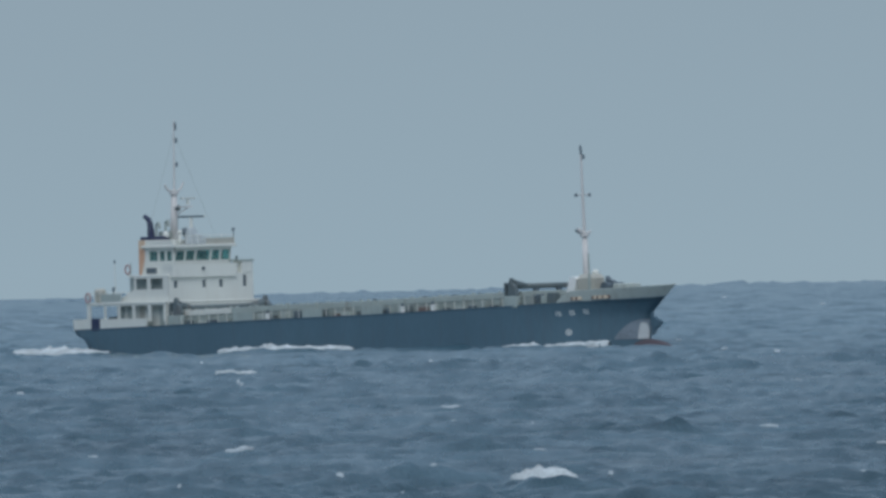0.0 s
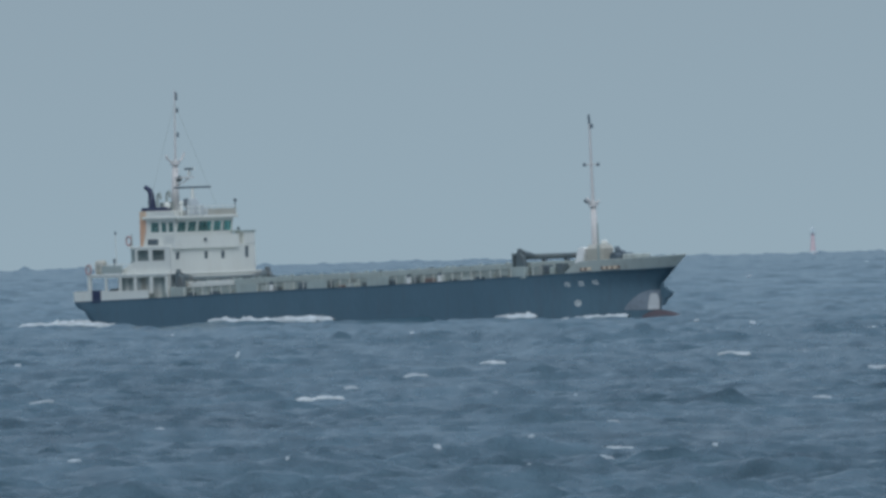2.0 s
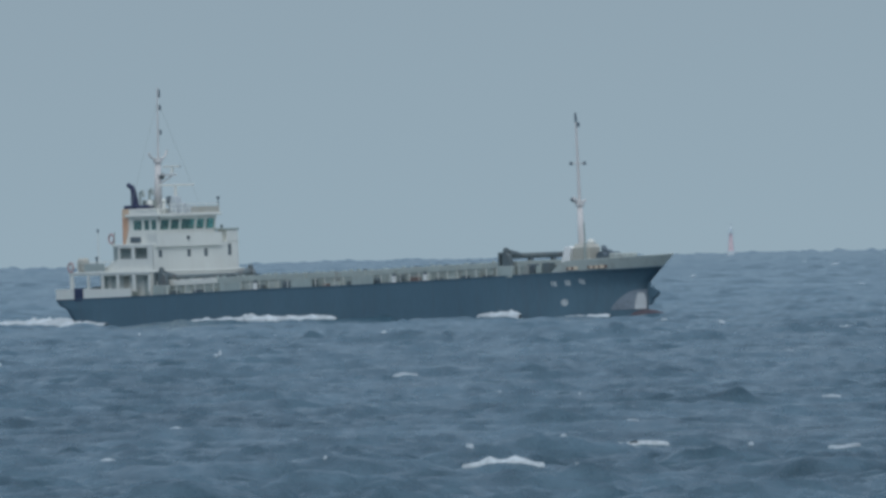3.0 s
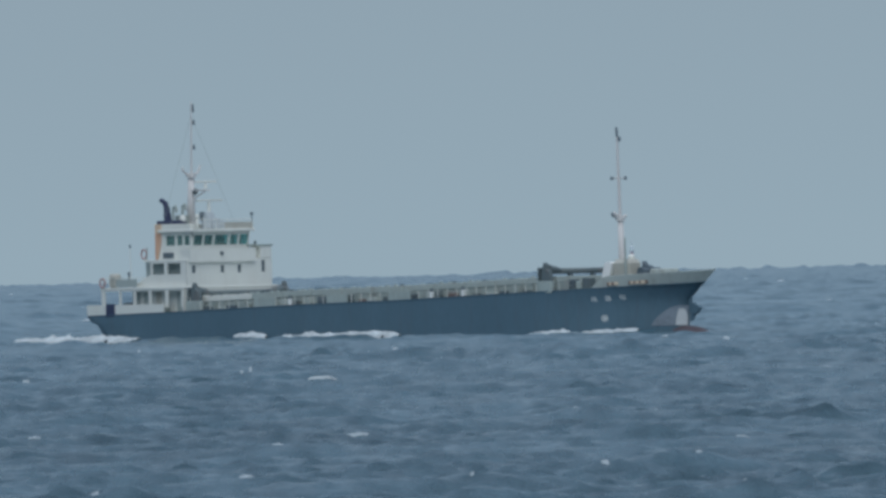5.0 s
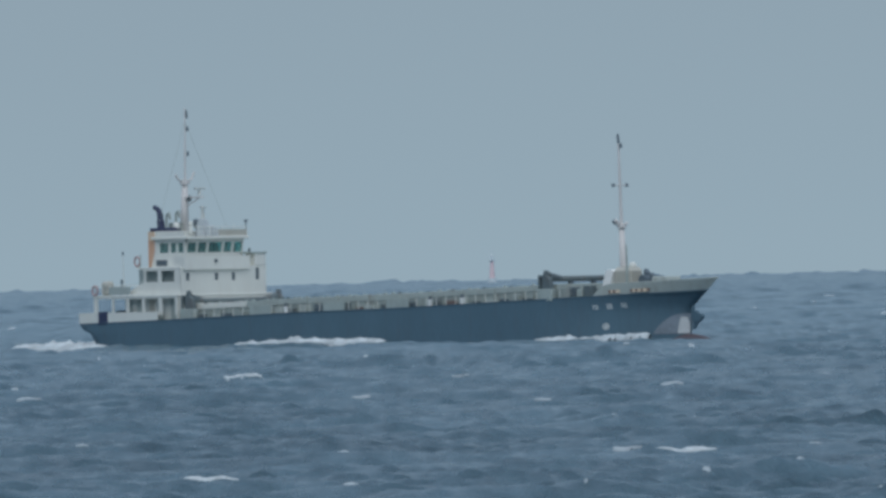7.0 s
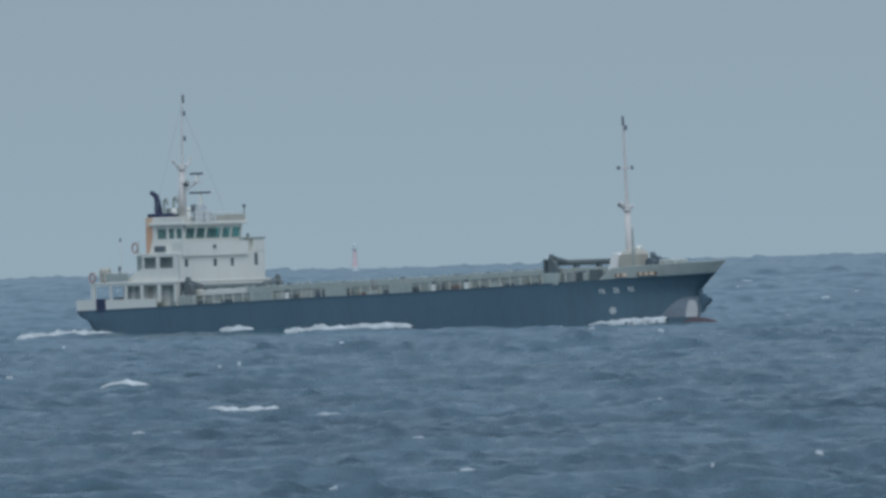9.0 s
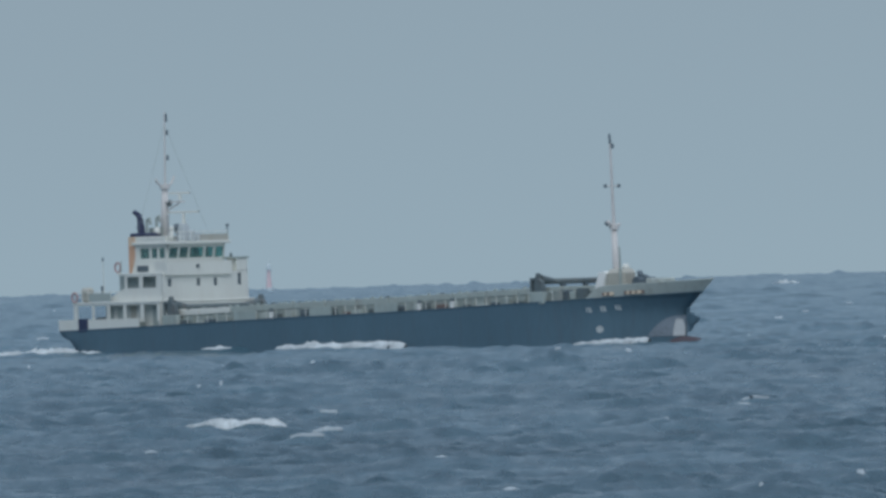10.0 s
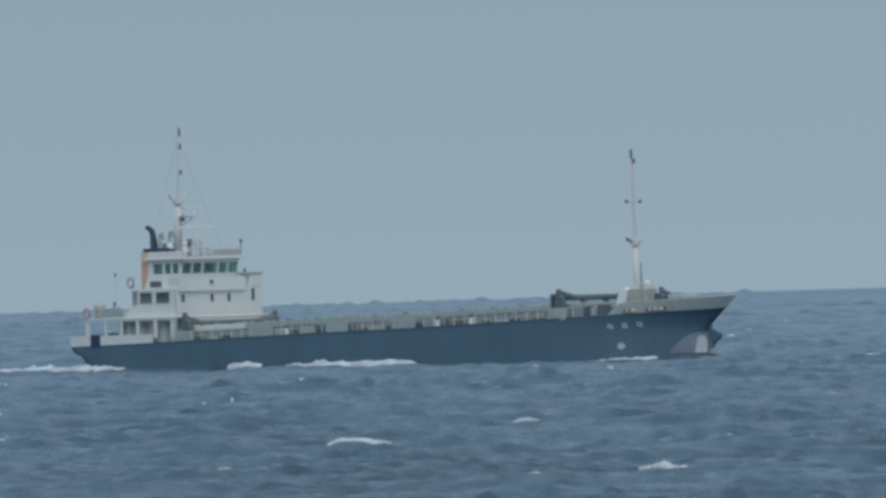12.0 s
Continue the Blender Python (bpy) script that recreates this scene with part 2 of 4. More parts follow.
def sea_height(x, y):
    """The height of the waves, with sharpened crests, gusts that roughen the short ones, and groups of higher and lower ones."""
    h = np.zeros_like(x)
    gust = 0.75 + 0.6 * np.sin(x / 17 + 1.7 * np.sin(y / 41)) * np.sin(y / 29 + 1.1 * np.sin(x / 13))
    # scattered short seas that stand up steeper than the rest
    steep = np.sin(x / 3.0 + 1.9 * np.sin(y / 11.3) + 0.7 * np.sin(x / 7.7)) * np.sin(y / 6.3 + 2.1 * np.sin(x / 8.9) + y / 47)
    steep = np.clip(steep * 1.6 - 0.45, 0, 0.85)
    haze_flat = 1 - 0.7 * np.clip((y - 950) / 1600, 0, 1)  # short waves flattened far out, brightening the water in place of haze
    jag = np.clip((y - 2800) / 1200, 0, 1)
    for kx, ky, ph, amp, length in WAVES:
        s = np.sin(kx * x + ky * y + ph)
        w = amp * (1.9 * np.exp(1.6 * (s - 1)) - 0.67 + 0.3 * s)
        w *= 1 - 0.4 * jag if length > 8 else haze_flat + 0.6 * jag if 2.5 < length < 6 else haze_flat
        h += w * gust if length < 2 else w * (0.75 + (1.3 if length > 3 else 3.0) * steep) if length < 5.5 else w
    g = 0.9 + 0.2 * np.sin(x / 61 + 1.3 * np.sin(y / 143)) * np.sin(y / 97 + 0.8) + 0.12 * np.sin(x / 23 + y / 37)
    far = np.clip((y - 1900) / 2000, 0, 1)
    return h * g * (1 + 0.45 * far)


HUMPS = [(rng.uniform(-420, 520), rng.uniform(4150, 4800), rng.uniform(0.45, 0.85) * rng.choice((1.0, 1.0, 1.5)), rng.uniform(1.2, 5.5)) for _ in range(250)]


def far_breakers(x, y):
    """Humped seas over the shoal at the edge of sight."""
    h = np.zeros_like(x)
    for hx, hy, high, wide in HUMPS:
        m = (np.abs(x - hx) < 3 * wide) & (np.abs(y - hy) < 70)
        u = (x[m] - hx) / wide
        h[m] = np.maximum(h[m], high * np.exp(-u * u) * np.exp(-((y[m] - hy) / 26) ** 2) * (1 + 0.25 * np.sin(3.1 * u + hx)))
    return h


def build_sea():
    """One sheet from under the camera to the horizon, finest in the stretch before the lens."""
    d = np.concatenate([np.geomspace(3, 440, 26)[:-1], np.linspace(440 ** -0.5, 4990 ** -0.5, 1700) ** -2])
    wide = np.clip(0.034 + 31.5 / d, 0, 0.105)[:, None]  # half the finely divided sector, in radians
    u, out = np.linspace(-1, 1, 560)[None, :], np.linspace(0, 1, 40)[None, 1:]
    aa = np.concatenate([-(wide + (math.pi - wide) * out)[:, ::-1], wide * u, (wide + (math.pi - wide) * out)[:, :-1]], axis=1)
    dd = np.broadcast_to(d[:, None], aa.shape)
    x, y = dd * np.sin(aa), dd * np.cos(aa)
    fine = np.clip((0.145 - np.abs(aa)) / 0.04, 0.25, 1) * np.clip((dd - 200) / 240, 0.2, 1)
    z = SEA_LEVEL + sea_height(x, y) * fine + far_breakers(x, y)
    nr, nc = x.shape
    co = np.stack([x, y, z], -1).reshape(-1, 3)
    co = np.vstack([co, [[0, 0, SEA_LEVEL]]])
    i = np.arange(nr * nc).reshape(nr, nc)
    j = np.roll(i, -1, axis=1)
    quads = np.stack([i[:-1], i[1:], j[1:], j[:-1]], -1).reshape(-1, 4)
    tris = np.stack([np.full(nc, nr * nc), i[0], j[0]], -1)
    me = bpy.data.meshes.new("sea")
    me.vertices.add(len(co))
    me.vertices.foreach_set("co", co.ravel())
    me.loops.add(quads.size + tris.size)
    me.loops.foreach_set("vertex_index", np.concatenate([quads.ravel(), tris.ravel()]).astype(np.int32))
    me.polygons.add(len(quads) + len(tris))
    starts = np.concatenate([np.arange(len(quads)) * 4, len(quads) * 4 + np.arange(len(tris)) * 3])
    me.polygons.foreach_set("loop_start", starts.astype(np.int32))
    me.update(calc_edges=True)
    me.flip_normals()
    me.polygons.foreach_set("use_smooth", [True] * len(me.polygons))
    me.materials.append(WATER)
    return tagged(new("water", me), "choppy slate-blue open sea under an overcast sky", "sea", kind="structure")


SEA_LEVEL = -0.30  # the mean level under the crests
SEA = build_sea()


def crest_height(length):
    return 0.62 * min(1, 0.5 + length / 6)


def face_height(x, y, length):
    """A single breaking wave: steep before, drawn out behind and at its ends; its top bends a little."""
    y = y - 0.25 * math.sin(x * 1.3 + length)
    fall = math.exp(-(y / (1.25 if y < 0 else 2.6)) ** 2) * math.exp(-abs(x / max(0.8 * length, 1.6)) ** 2.6)
    high = crest_height(length)
    fall *= 0.86 + 0.09 * math.sin(2.3 * x + 5 * length) + 0.05 * math.sin(5.9 * x + 11 * length + 2 * y)
    return -high + high * fall


def foam_mesh(name, length, depth, height, seed, gaps=0.5, under=None):
    """A ragged ridge of foam along x: lumpy, torn at its ends and edges."""
    r = random.Random(seed)
    nx, ny = max(12, int(length / 0.07)), 10
    bm = bmesh.new()
    grid = []
    off = Vector((r.random() * 100, r.random() * 100, 0))
    for i in range(nx + 1):
        u = i / nx
        env = math.sin(math.pi * u) ** 0.4
        env *= max(0.12, 0.72 + 0.6 * noise.noise(Vector((u * length * 0.45, 3, 0)) + off))
        row = []
        for j in range(ny + 1):
            v = j / ny * 2 - 1
            lump = 0.7 + 0.7 * noise.noise(Vector((u * length * 1.3, v * depth * 1.7, 7)) + off) + 0.5 * noise.noise(Vector((u * length * 4.1, v * depth * 5, 3)) + off)
            z = height * env * (1 - v * v) * max(0.1, lump) - 0.12 - (0 if under else 0.4 * v ** 4)
            bend = 0.35 * depth * noise.noise(Vector((u * length * 0.3, 0, 11)) + off)
            fx, fy = length * (u - 0.5), v * depth * (0.35 + 0.65 * env) * 0.5 + bend
            if under:
                thin = 0.15 + 0.85 * max(0, min(1, 0.5 + 1.5 * noise.noise(Vector((u * length * 0.7, 1, 23)) + off)))
                fy = 0.45 * v * depth * math.sin(math.pi * u) ** 0.5 * thin * 0.5 - 0.12 + 0.16 * noise.noise(Vector((fx * 1.7, 4, 2)) + off) + 0.25 * math.sin(fx * 1.3 + length)
                z = under(fx, fy, length) + ((0.5 if length > 1.8 else 0.3) * (z + 0.12) + (0.13 if length > 1.8 else 0.08) * noise.noise(Vector((fx * 2.3, 0, 8)) + off)) * thin + 0.04 - 0.08 * v * v - 0.3 * v ** 6
            row.append(bm.verts.new((fx, fy, z)))
        grid.append(row)
    for i in range(nx):
        for j in range(ny):
            edge = abs(2 * (j + 0.5) / ny - 1)
            if under:
                at = grid[i][j].co
                torn = noise.noise(Vector((at.x * 1.1, at.y * 2.6, 5)) + off) + 0.6 * noise.noise(Vector((at.x * 3.4, at.y * 7.5, 9)) + off)
                v = 2 * (j + 0.5) / ny - 1
                if j != ny // 2 and torn > 0.85 - 0.3 * v * v:
                    continue
            if not under and noise.noise(Vector((i * 0.12, j * 0.4, 19)) + off) > gaps + 0.6 - 1.1 * edge ** 4:
                continue
            bm.faces.new((grid[i][j], grid[i + 1][j], grid[i + 1][j + 1], grid[i][j + 1]))
    bmesh.ops.delete(bm, geom=[v for v in bm.verts if not v.link_faces], context="VERTS")
    return mesh_of(bm, name, FLECK if under and length < 1.6 else FOAM, smooth=True, closed=False)


def build_flecks():
    """Small breaking crests that ride on the highest waves, one at most in each plot of sea."""
    r = np.random.default_rng(11)
    rr = random.Random(5)
    bm = bmesh.new()
    plots = [(480 * (3600 / 480) ** (i / 26), k) for i in range(26) for k in range(14)]
    for d0, k in plots:
        if rr.random() < 0.55:
            continue
        d = d0 * (1 + 0.08 * r.random(400))
        a = -0.1 + 0.2 * (k + r.random(400)) / 14
        x, y = d * np.sin(a), d * np.cos(a)
        h = sea_height(x, y)
        q = int(np.argmax(h))
        w = rr.choice((0.15, 0.2, 0.3, 0.4, 0.6, 0.9)) * (0.6 + d0 / 2200)
        n = 6
        xs = x[q] + np.linspace(-0.5, 0.5, n + 1) * w
        ys = y[q] + rr.uniform(-0.3, 0.3) * np.linspace(-0.5, 0.5, n + 1) * w
        zs = SEA_LEVEL + sea_height(xs, ys)
        low_z = SEA_LEVEL + sea_height(xs, ys - 0.28)
        if np.ptp(zs) > 0.14 or np.abs(low_z - zs).max() > 0.16:
            continue
        top, mid, low = [], [], []
        for s in range(n + 1):
            e = 1 - (2 * s / n - 1) ** 2
            lift = 0.01 + (0.01 + 0.05 * rr.random()) * e
            top.append(bm.verts.new((xs[s], ys[s] + 0.1, zs[s] + lift * 0.4)))
            mid.append(bm.verts.new((xs[s], ys[s] - 0.08, zs[s] + lift)))
            low.append(bm.verts.new((xs[s], ys[s] - 0.28, low_z[s] - 0.12)))
        for s in range(n):
            bm.faces.new((low[s], low[s + 1], mid[s + 1], mid[s]))
            bm.faces.new((mid[s], mid[s + 1], top[s + 1], top[s]))
    return tagged(new("foam_flecks", mesh_of(bm, "foam_flecks", FLECK, closed=False)), "scattered small white flecks of foam on wave crests", "foam", kind="stuff")


FLECKS = build_flecks()

# breaking crests: when they stand highest, where, length, height
CRESTS_EARLY = (
    (0, -18.3, 892, 1, 0.3), (0.1, -22.8, 701, 1.2, 0.3), (0.3, -7.7, 590, 2.4, 0.85), (0.5, -39, 1235, 3.2, 0.6), (0.5, -23.3, 868, 1.6, 0.3),
    (1, -35, 1191, 1.2, 0.4), (1, -27.5, 1062, 1.1, 0.4), (1, -22.4, 688, 0.9, 0.3), (1, -19.8, 819, 1.2, 0.4), (1, -17.4, 682, 1.3, 0.3),
    (1, -7.8, 555, 1.5, 0.35), (1, 5.1, 694, 0.8, 0.35), (1.5, -18.8, 810, 2.4, 0.35), (1.6, -12.1, 999, 1.6, 0.35), (2, -29.9, 801, 1.2, 0.35),
    (2, -16, 844, 0.7, 0.4), (2, -2.3, 561, 0.7, 0.4), (2, 3.8, 1009, 2, 0.4), (2, 11, 898, 1, 0.45),
)
CRESTS_NEXT = (
    (2.5, -12.1, 930, 1.4, 0.4), (2.5, 17.3, 1250, 2.2, 0.6), (2.6, 0, 596, 2.4, 0.6), (3, -2.8, 543, 2.7, 0.25), (3, 8.6, 572, 1.1, 0.3),
    (4, -4, 640, 2.6, 0.5), (5, -9.9, 999, 1.7, 0.45), (5, 4.5, 934, 1.1, 0.4), (5.4, -4.1, 705, 1.2, 0.3), (5.5, -21.3, 1318, 1.3, 0.4),
    (5.5, -8, 957, 1.9, 0.35), (5.5, -7.9, 942, 1.8, 0.3), (5.5, -4, 714, 1.2, 0.35), (5.5, 1.2, 601, 0.8, 0.4), (5.5, 6.3, 896, 1.8, 0.3),
)
CRESTS_LATER = (
    (9, -4.7, 924, 3.0, 0.45),
    (6.5, -7.1, 601, 2.2, 0.3), (6.5, -5.3, 948, 1.2, 0.5), (6.5, 10.3, 643, 3.2, 0.5), (7, -17.9, 940, 1.4, 0.45), (7, -6.8, 1078, 2.5, 0.4),
    (7, 0.6, 909, 1, 0.45), (7, 6.9, 1051, 1.1, 0.45), (7, 9.9, 867, 0.9, 0.4), (7, 10.5, 642, 1.1, 0.4), (7, 18, 943, 1.3, 0.4),
    (7.9, 22, 900, 2, 0.45), (8.1, 12, 700, 2.4, 0.5), (9.4, -1.5, 877, 1.4, 0.3), (9.6, 7.5, 772, 1.4, 0.35),
)
CRESTS_LAST = (
    (9.7, 3.8, 788, 4.8, 0.75), (10, 7.7, 728, 1.5, 0.35), (10, 10.1, 849, 0.9, 0.4), (10, 31.7, 852, 1.4, 0.35), (10.5, 2.5, 953, 1, 0.5),
    (10.6, 33.4, 845, 1.8, 0.4), (10.6, 149, 3733, 6, 1.3), (11, 5.6, 1000, 3, 0.35), (11.5, 7.8, 927, 1.2, 0.4), (11.5, 14.7, 774, 1, 0.45),
    (11.5, 23.4, 651, 1.9, 0.75), (11.5, 27.4, 789, 0.8, 0.4), (11.5, 32.3, 1146, 1.5, 0.45), (11.5, 37.5, 1147, 1.2, 0.4), (11.9, 15.7, 760, 3, 0.3),
    (11.9, 26.1, 853, 1.4, 0.4),
)
CRESTS = CRESTS_EARLY + CRESTS_NEXT + CRESTS_LATER + CRESTS_LAST


def wave_face(crest, length, depth, seed):
    """The dark wave under a breaking crest: steep before, drawn out behind and at its ends."""
    r = random.Random(seed)
    off = Vector((r.random() * 50, r.random() * 50, 0))
    bm = bmesh.new()
    nx, ny, half = 44, 24, max(length * 1.6, 4)
    grid = []
    for i in range(nx + 1):
        u = 2 * i / nx - 1
        row = []
        for j in range(ny + 1):
            v = 2 * j / ny - 1
            y = v * (2.0 if v < 0 else 4.5)
            lump = 0.10 * noise.noise(Vector((u * half * 0.9, y * 0.9, 0)) + off)
            z = face_height(u * half, y, length)
            row.append(bm.verts.new((u * half, y, z + lump * (z + 0.62) - 0.05 - 0.5 * max(abs(u), abs(v)) ** 3)))
        grid.append(row)
    for i in range(nx):
        for j in range(ny):
            bm.faces.new((grid[i][j], grid[i + 1][j], grid[i + 1][j + 1], grid[i][j + 1]))
    return part("wave_face", bm, WATER, crest, "dark steep face of the wave", smooth=True, closed=False)


def build_crests():
    made = []
    for i, (t, x, y, length, height) in enumerate(CRESTS):
        depth = 0.9 + 0.45 * length
        ob = new("whitecap", foam_mesh("whitecap", length, depth, height * 0.8, 40 + i, under=face_height))
        tagged(ob, "white breaking crest of foam on a dark wave", "whitecap", "breaking crests on the sea")
        wave_face(ob, length, depth, 40 + i)
        made.append(ob)
    return made


WHITECAPS = build_crests()


def build_beacon():
    """A far red tower that marks a shoal at the edge of the sea."""
    root = new("sea_beacon")
    rods("base", [((0, 0, -3), (0, 0, 1.6), 1.4, 1.2)], HAZY_GREY, root, "round concrete base", n=16)
    rods("tower", [((0, 0, 1.6), (0, 0, 6.4), 0.8, 0.45)], HAZY_RED, root, "tapered red tower", n=16)
    rods("gallery", [((0, 0, 6.4), (0, 0, 6.6), 0.95)], HAZY_GREY, root, n=16)
    rods("lantern", [((0, 0, 6.6), (0, 0, 7.6), 0.42), ((0, 0, 7.6), (0, 0, 8.1), 0.5, 0.1)], HAZY_GREY, root, "small grey lantern room", n=12)
    rods("aerial", [((0, 0, 8.1), (0, 0, 9.3), 0.08)], HAZY_GREY, root)
    root.matrix_world = pose(4600 * math.sin(0.00859), 4600 * math.cos(0.00859), -0.6)
    return tagged(root, "red navigation beacon tower on the horizon, paled by haze", "beacon")


build_beacon()

# ------------------------------------------------------------------ the ship
# Its own axes: x towards the bow, y to port, z up from the waterline.
SHIP = tagged(new("cargo_ship"), "navy-hulled coastal cargo ship with white deckhouse aft", "ship")


def knots(x, rows):
    return float(np.interp(x, [r[0] for r in rows], [r[1] for r in rows]))


def sheer(x):
    return knots(x, ((-39.5, 2.27), (-27, 2.50), (-9, 2.95), (3.4, 3.14), (22, 3.63), (29, 3.87), (36, 4.12), (39.5, 4.32)))


def stem(z):
    return knots(z, ((-2.5, 34.9), (0, 35.4), (1.9, 35.5), (2.8, 35.8), (4.2, 37.6), (5.3, 39.05)))


def counter(z):
    return knots(z, ((-2.5, -33.5), (0, -36.8), (0.5, -37.05), (1.5, -37.6), (1.72, -38.6), (2.2, -39.1), (5, -39.3)))


def half_breadth(x, z):
    """Half the hull's width at x and z: full amidships, flared towards the bow, drawn in at the stern."""
    s = min(max(z / 4.2, 0), 1.25)
    xs, x1, n = stem(z), 17 + 1.5 * s, 2.3 - 0.3 * s
    w = 6.0
    if x > x1:
        w *= max(0.0, 1 - ((x - x1) / (xs - x1)) ** n)
    if x < -30:
        w -= 0.45 * ((-30 - x) / 9) ** 2 + max(0, 1.5 - z) * 0.35 * ((-30 - x) / 8) ** 2
    return w


def on_side(across, z):
    """The x at which the starboard side at height z lies so far across the line of sight."""
    lo, hi = 20.0, stem(z) - 0.05
    for _ in range(40):
        x = (lo + hi) / 2
        if x * 0.669 - half_breadth(x, z) * 0.743 < across:
            lo = x
        else:
            hi = x
    return lo


def shell(name, mat, parent, u_range, z_of, rows, label="", thick=0.0, lift=0.0, ends=False, sides=(-1, 1)):
    """Skin of both hull sides. u runs along the hull from stern to stem, z_of(x, t) gives the height at t from 0 to 1."""
    bm = bmesh.new()
    for side in sides:
        grid = []
        for u in u_range:
            col = []
            for t in rows:
                z = z_of(counter(2.2) + (stem(3.5) - counter(2.2)) * u, t)
                x = counter(z) + (stem(z) - counter(z)) * u
                z = z_of(x, t)
                x = counter(z) + (stem(z) - counter(z)) * u
                col.append(bm.verts.new((x, side * (half_breadth(x, z) + lift), z)))
            grid.append(col)
        for a, b in zip(grid, grid[1:]):
            for i in range(len(rows) - 1):
                bm.faces.new((a[i], b[i], b[i + 1], a[i + 1]))
        if side == -1:
            first = grid
        elif ends:
            for i in range(len(rows) - 1):
                bm.faces.new((first[0][i], first[0][i + 1], grid[0][i + 1], grid[0][i]))
    bmesh.ops.remove_doubles(bm, verts=bm.verts[:], dist=0.01)
    if thick:
        bmesh.ops.recalc_face_normals(bm, faces=bm.faces[:])
        bmesh.ops.solidify(bm, geom=bm.faces[:], thickness=thick)
    return part(name, bm, mat, parent, label, smooth=not thick)


def build_hull():
    us = [i / 90 for i in range(91)]
    rows = [i / 16 for i in range(17)]
    hull = shell("hull", NAVY, SHIP, us, lambda x, t: -2.5 + (sheer(x) + 2.5) * t, rows, "navy blue steel hull with faint streaks", ends=True)
    # deck
    bm = bmesh.new()
    pairs = []
    for i in range(60):
        x = -39.0 + i * (76.6 / 59)
        w = max(0.02, half_breadth(x, sheer(x)) - 0.05)
        pairs.append((bm.verts.new((x, -w, sheer(x) - 0.25)), bm.verts.new((x, w, sheer(x) - 0.25))))
    for a, b in zip(pairs, pairs[1:]):
        bm.faces.new((a[0], b[0], b[1], a[1]))
    part("deck", bm, DECK, SHIP, "dull green steel deck")
    # rubbing strake along the sheer
    for s in (-1, 1):
        rows2 = []
        for i in range(64):
            xa, xb = -38.6 + i * 1.19, -38.6 + (i + 1) * 1.19
            rows2.append(((xa, s * (half_breadth(xa, sheer(xa)) + 0.02), sheer(xa) - 0.03), (xb, s * (half_breadth(xb, sheer(xb)) + 0.02), sheer(xb) - 0.03), 0.04))
        rods("rubbing_strake", rows2, NAVY, SHIP, n=6)
    # forecastle and poop bulwarks
    fu = [0.877 + 0.123 * i / 24 for i in range(25)]
    top = lambda x: knots(x, ((27.3, 4.03), (28.3, 4.76), (29.6, 4.87), (33, 5.0), (39.5, 5.25)))
    shell("bow_bulwark", GREY, SHIP, fu, lambda x, t: sheer(x) + (top(x) - sheer(x)) * t, [0, 0.33, 0.66, 1], "grey-green bulwark round the forecastle", thick=0.08)
    # bulb and the scuffed patch above it
    bm = bmesh.new()
    ball(bm, (34.9, 0, -0.93), 3.6, 1.3, 1.32, 24, 14)
    part("bulbous_bow", bm, RED, SHIP, "red bulb breaking the water", smooth=True)
    bm = bmesh.new()
    for side in (-1, 1):
        grid = []
        for i in range(15):
            u = i / 14
            col = []
            for j in range(7):
                t = j / 6
                z = 0.40 + (0.05 + 1.70 * math.sin(math.pi * 0.5 * min(1, u * 1.25)) ** 0.8) * t
                x = 32.6 + (stem(z) - 0.05 - 32.6) * u
                col.append(bm.verts.new((x, side * (half_breadth(x, z) + 0.04), z)))
            grid.append(col)
        for a, b in zip(grid, grid[1:]):
            for j in range(6):
                bm.faces.new((a[j], b[j], b[j + 1], a[j + 1]))
    part("bow_patch", bm, PATCH, hull, "scuffed pale grey primer patch at the forefoot", smooth=True)
    bm = bmesh.new()
    for side in (-1, 1):
        col = []
        for j in range(7):
            z = 0.42 + 1.45 * j / 6
            xa = stem(z) - 0.95 + 0.2 * (j / 6) ** 2
            xb = stem(z) - 0.08 - 0.55 * max(0, j / 6 - 0.45) ** 1.5
            col.append([bm.verts.new((x, side * (half_breadth(x, z) + 0.07), z)) for x in (xa, (xa + xb) / 2, xb)])
        for a, b in zip(col, col[1:]):
            for j in range(2):
                bm.faces.new((a[j], a[j + 1], b[j + 1], b[j]))
    part("primer_stripe", bm, PRIMER, hull, "pale worn primer beside the stem", smooth=True)
    # stem anchor
    bm = bmesh.new()
    rod(bm, (35.75, -0.05, 2.8), (35.85, -0.05, 0.8), 0.16, 0.12)
    prism(bm, ((35.55, 2.6), (35.9, 2.12), (36.2, 2.42), (36.5, 2.02), (36.8, 2.12), (37.1, 1.9), (36.75, 1.5), (36.3, 1.3), (36.0, 1.35), (35.6, 1.7)), -0.22, 0.1)
    prism(bm, ((35.75, 1.7), (36.5, 1.5), (36.2, 1.05), (35.95, 0.72), (35.62, 0.8), (35.8, 1.2)), -0.14, 0.02)
    part("anchor", bm, NAVY, SHIP, "dark anchor stowed against the stem", bevel=0.05)
    # unreadable name and marks on the bow
    glyphs = (
        ((-0.25, 0.0, 0.14, 0.6), (0.12, 0.17, 0.55, 0.13), (0.15, -0.12, 0.2, 0.4), (0.32, -0.22, 0.3, 0.13)),
        ((0.0, 0.24, 0.7, 0.12), (-0.2, -0.02, 0.2, 0.42), (0.2, 0.0, 0.26, 0.36), (0.02, -0.27, 0.75, 0.12)),
        ((-0.28, 0.05, 0.16, 0.55), (0.12, 0.22, 0.5, 0.12), (0.1, 0.0, 0.5, 0.12), (0.12, -0.22, 0.55, 0.14)),
    )
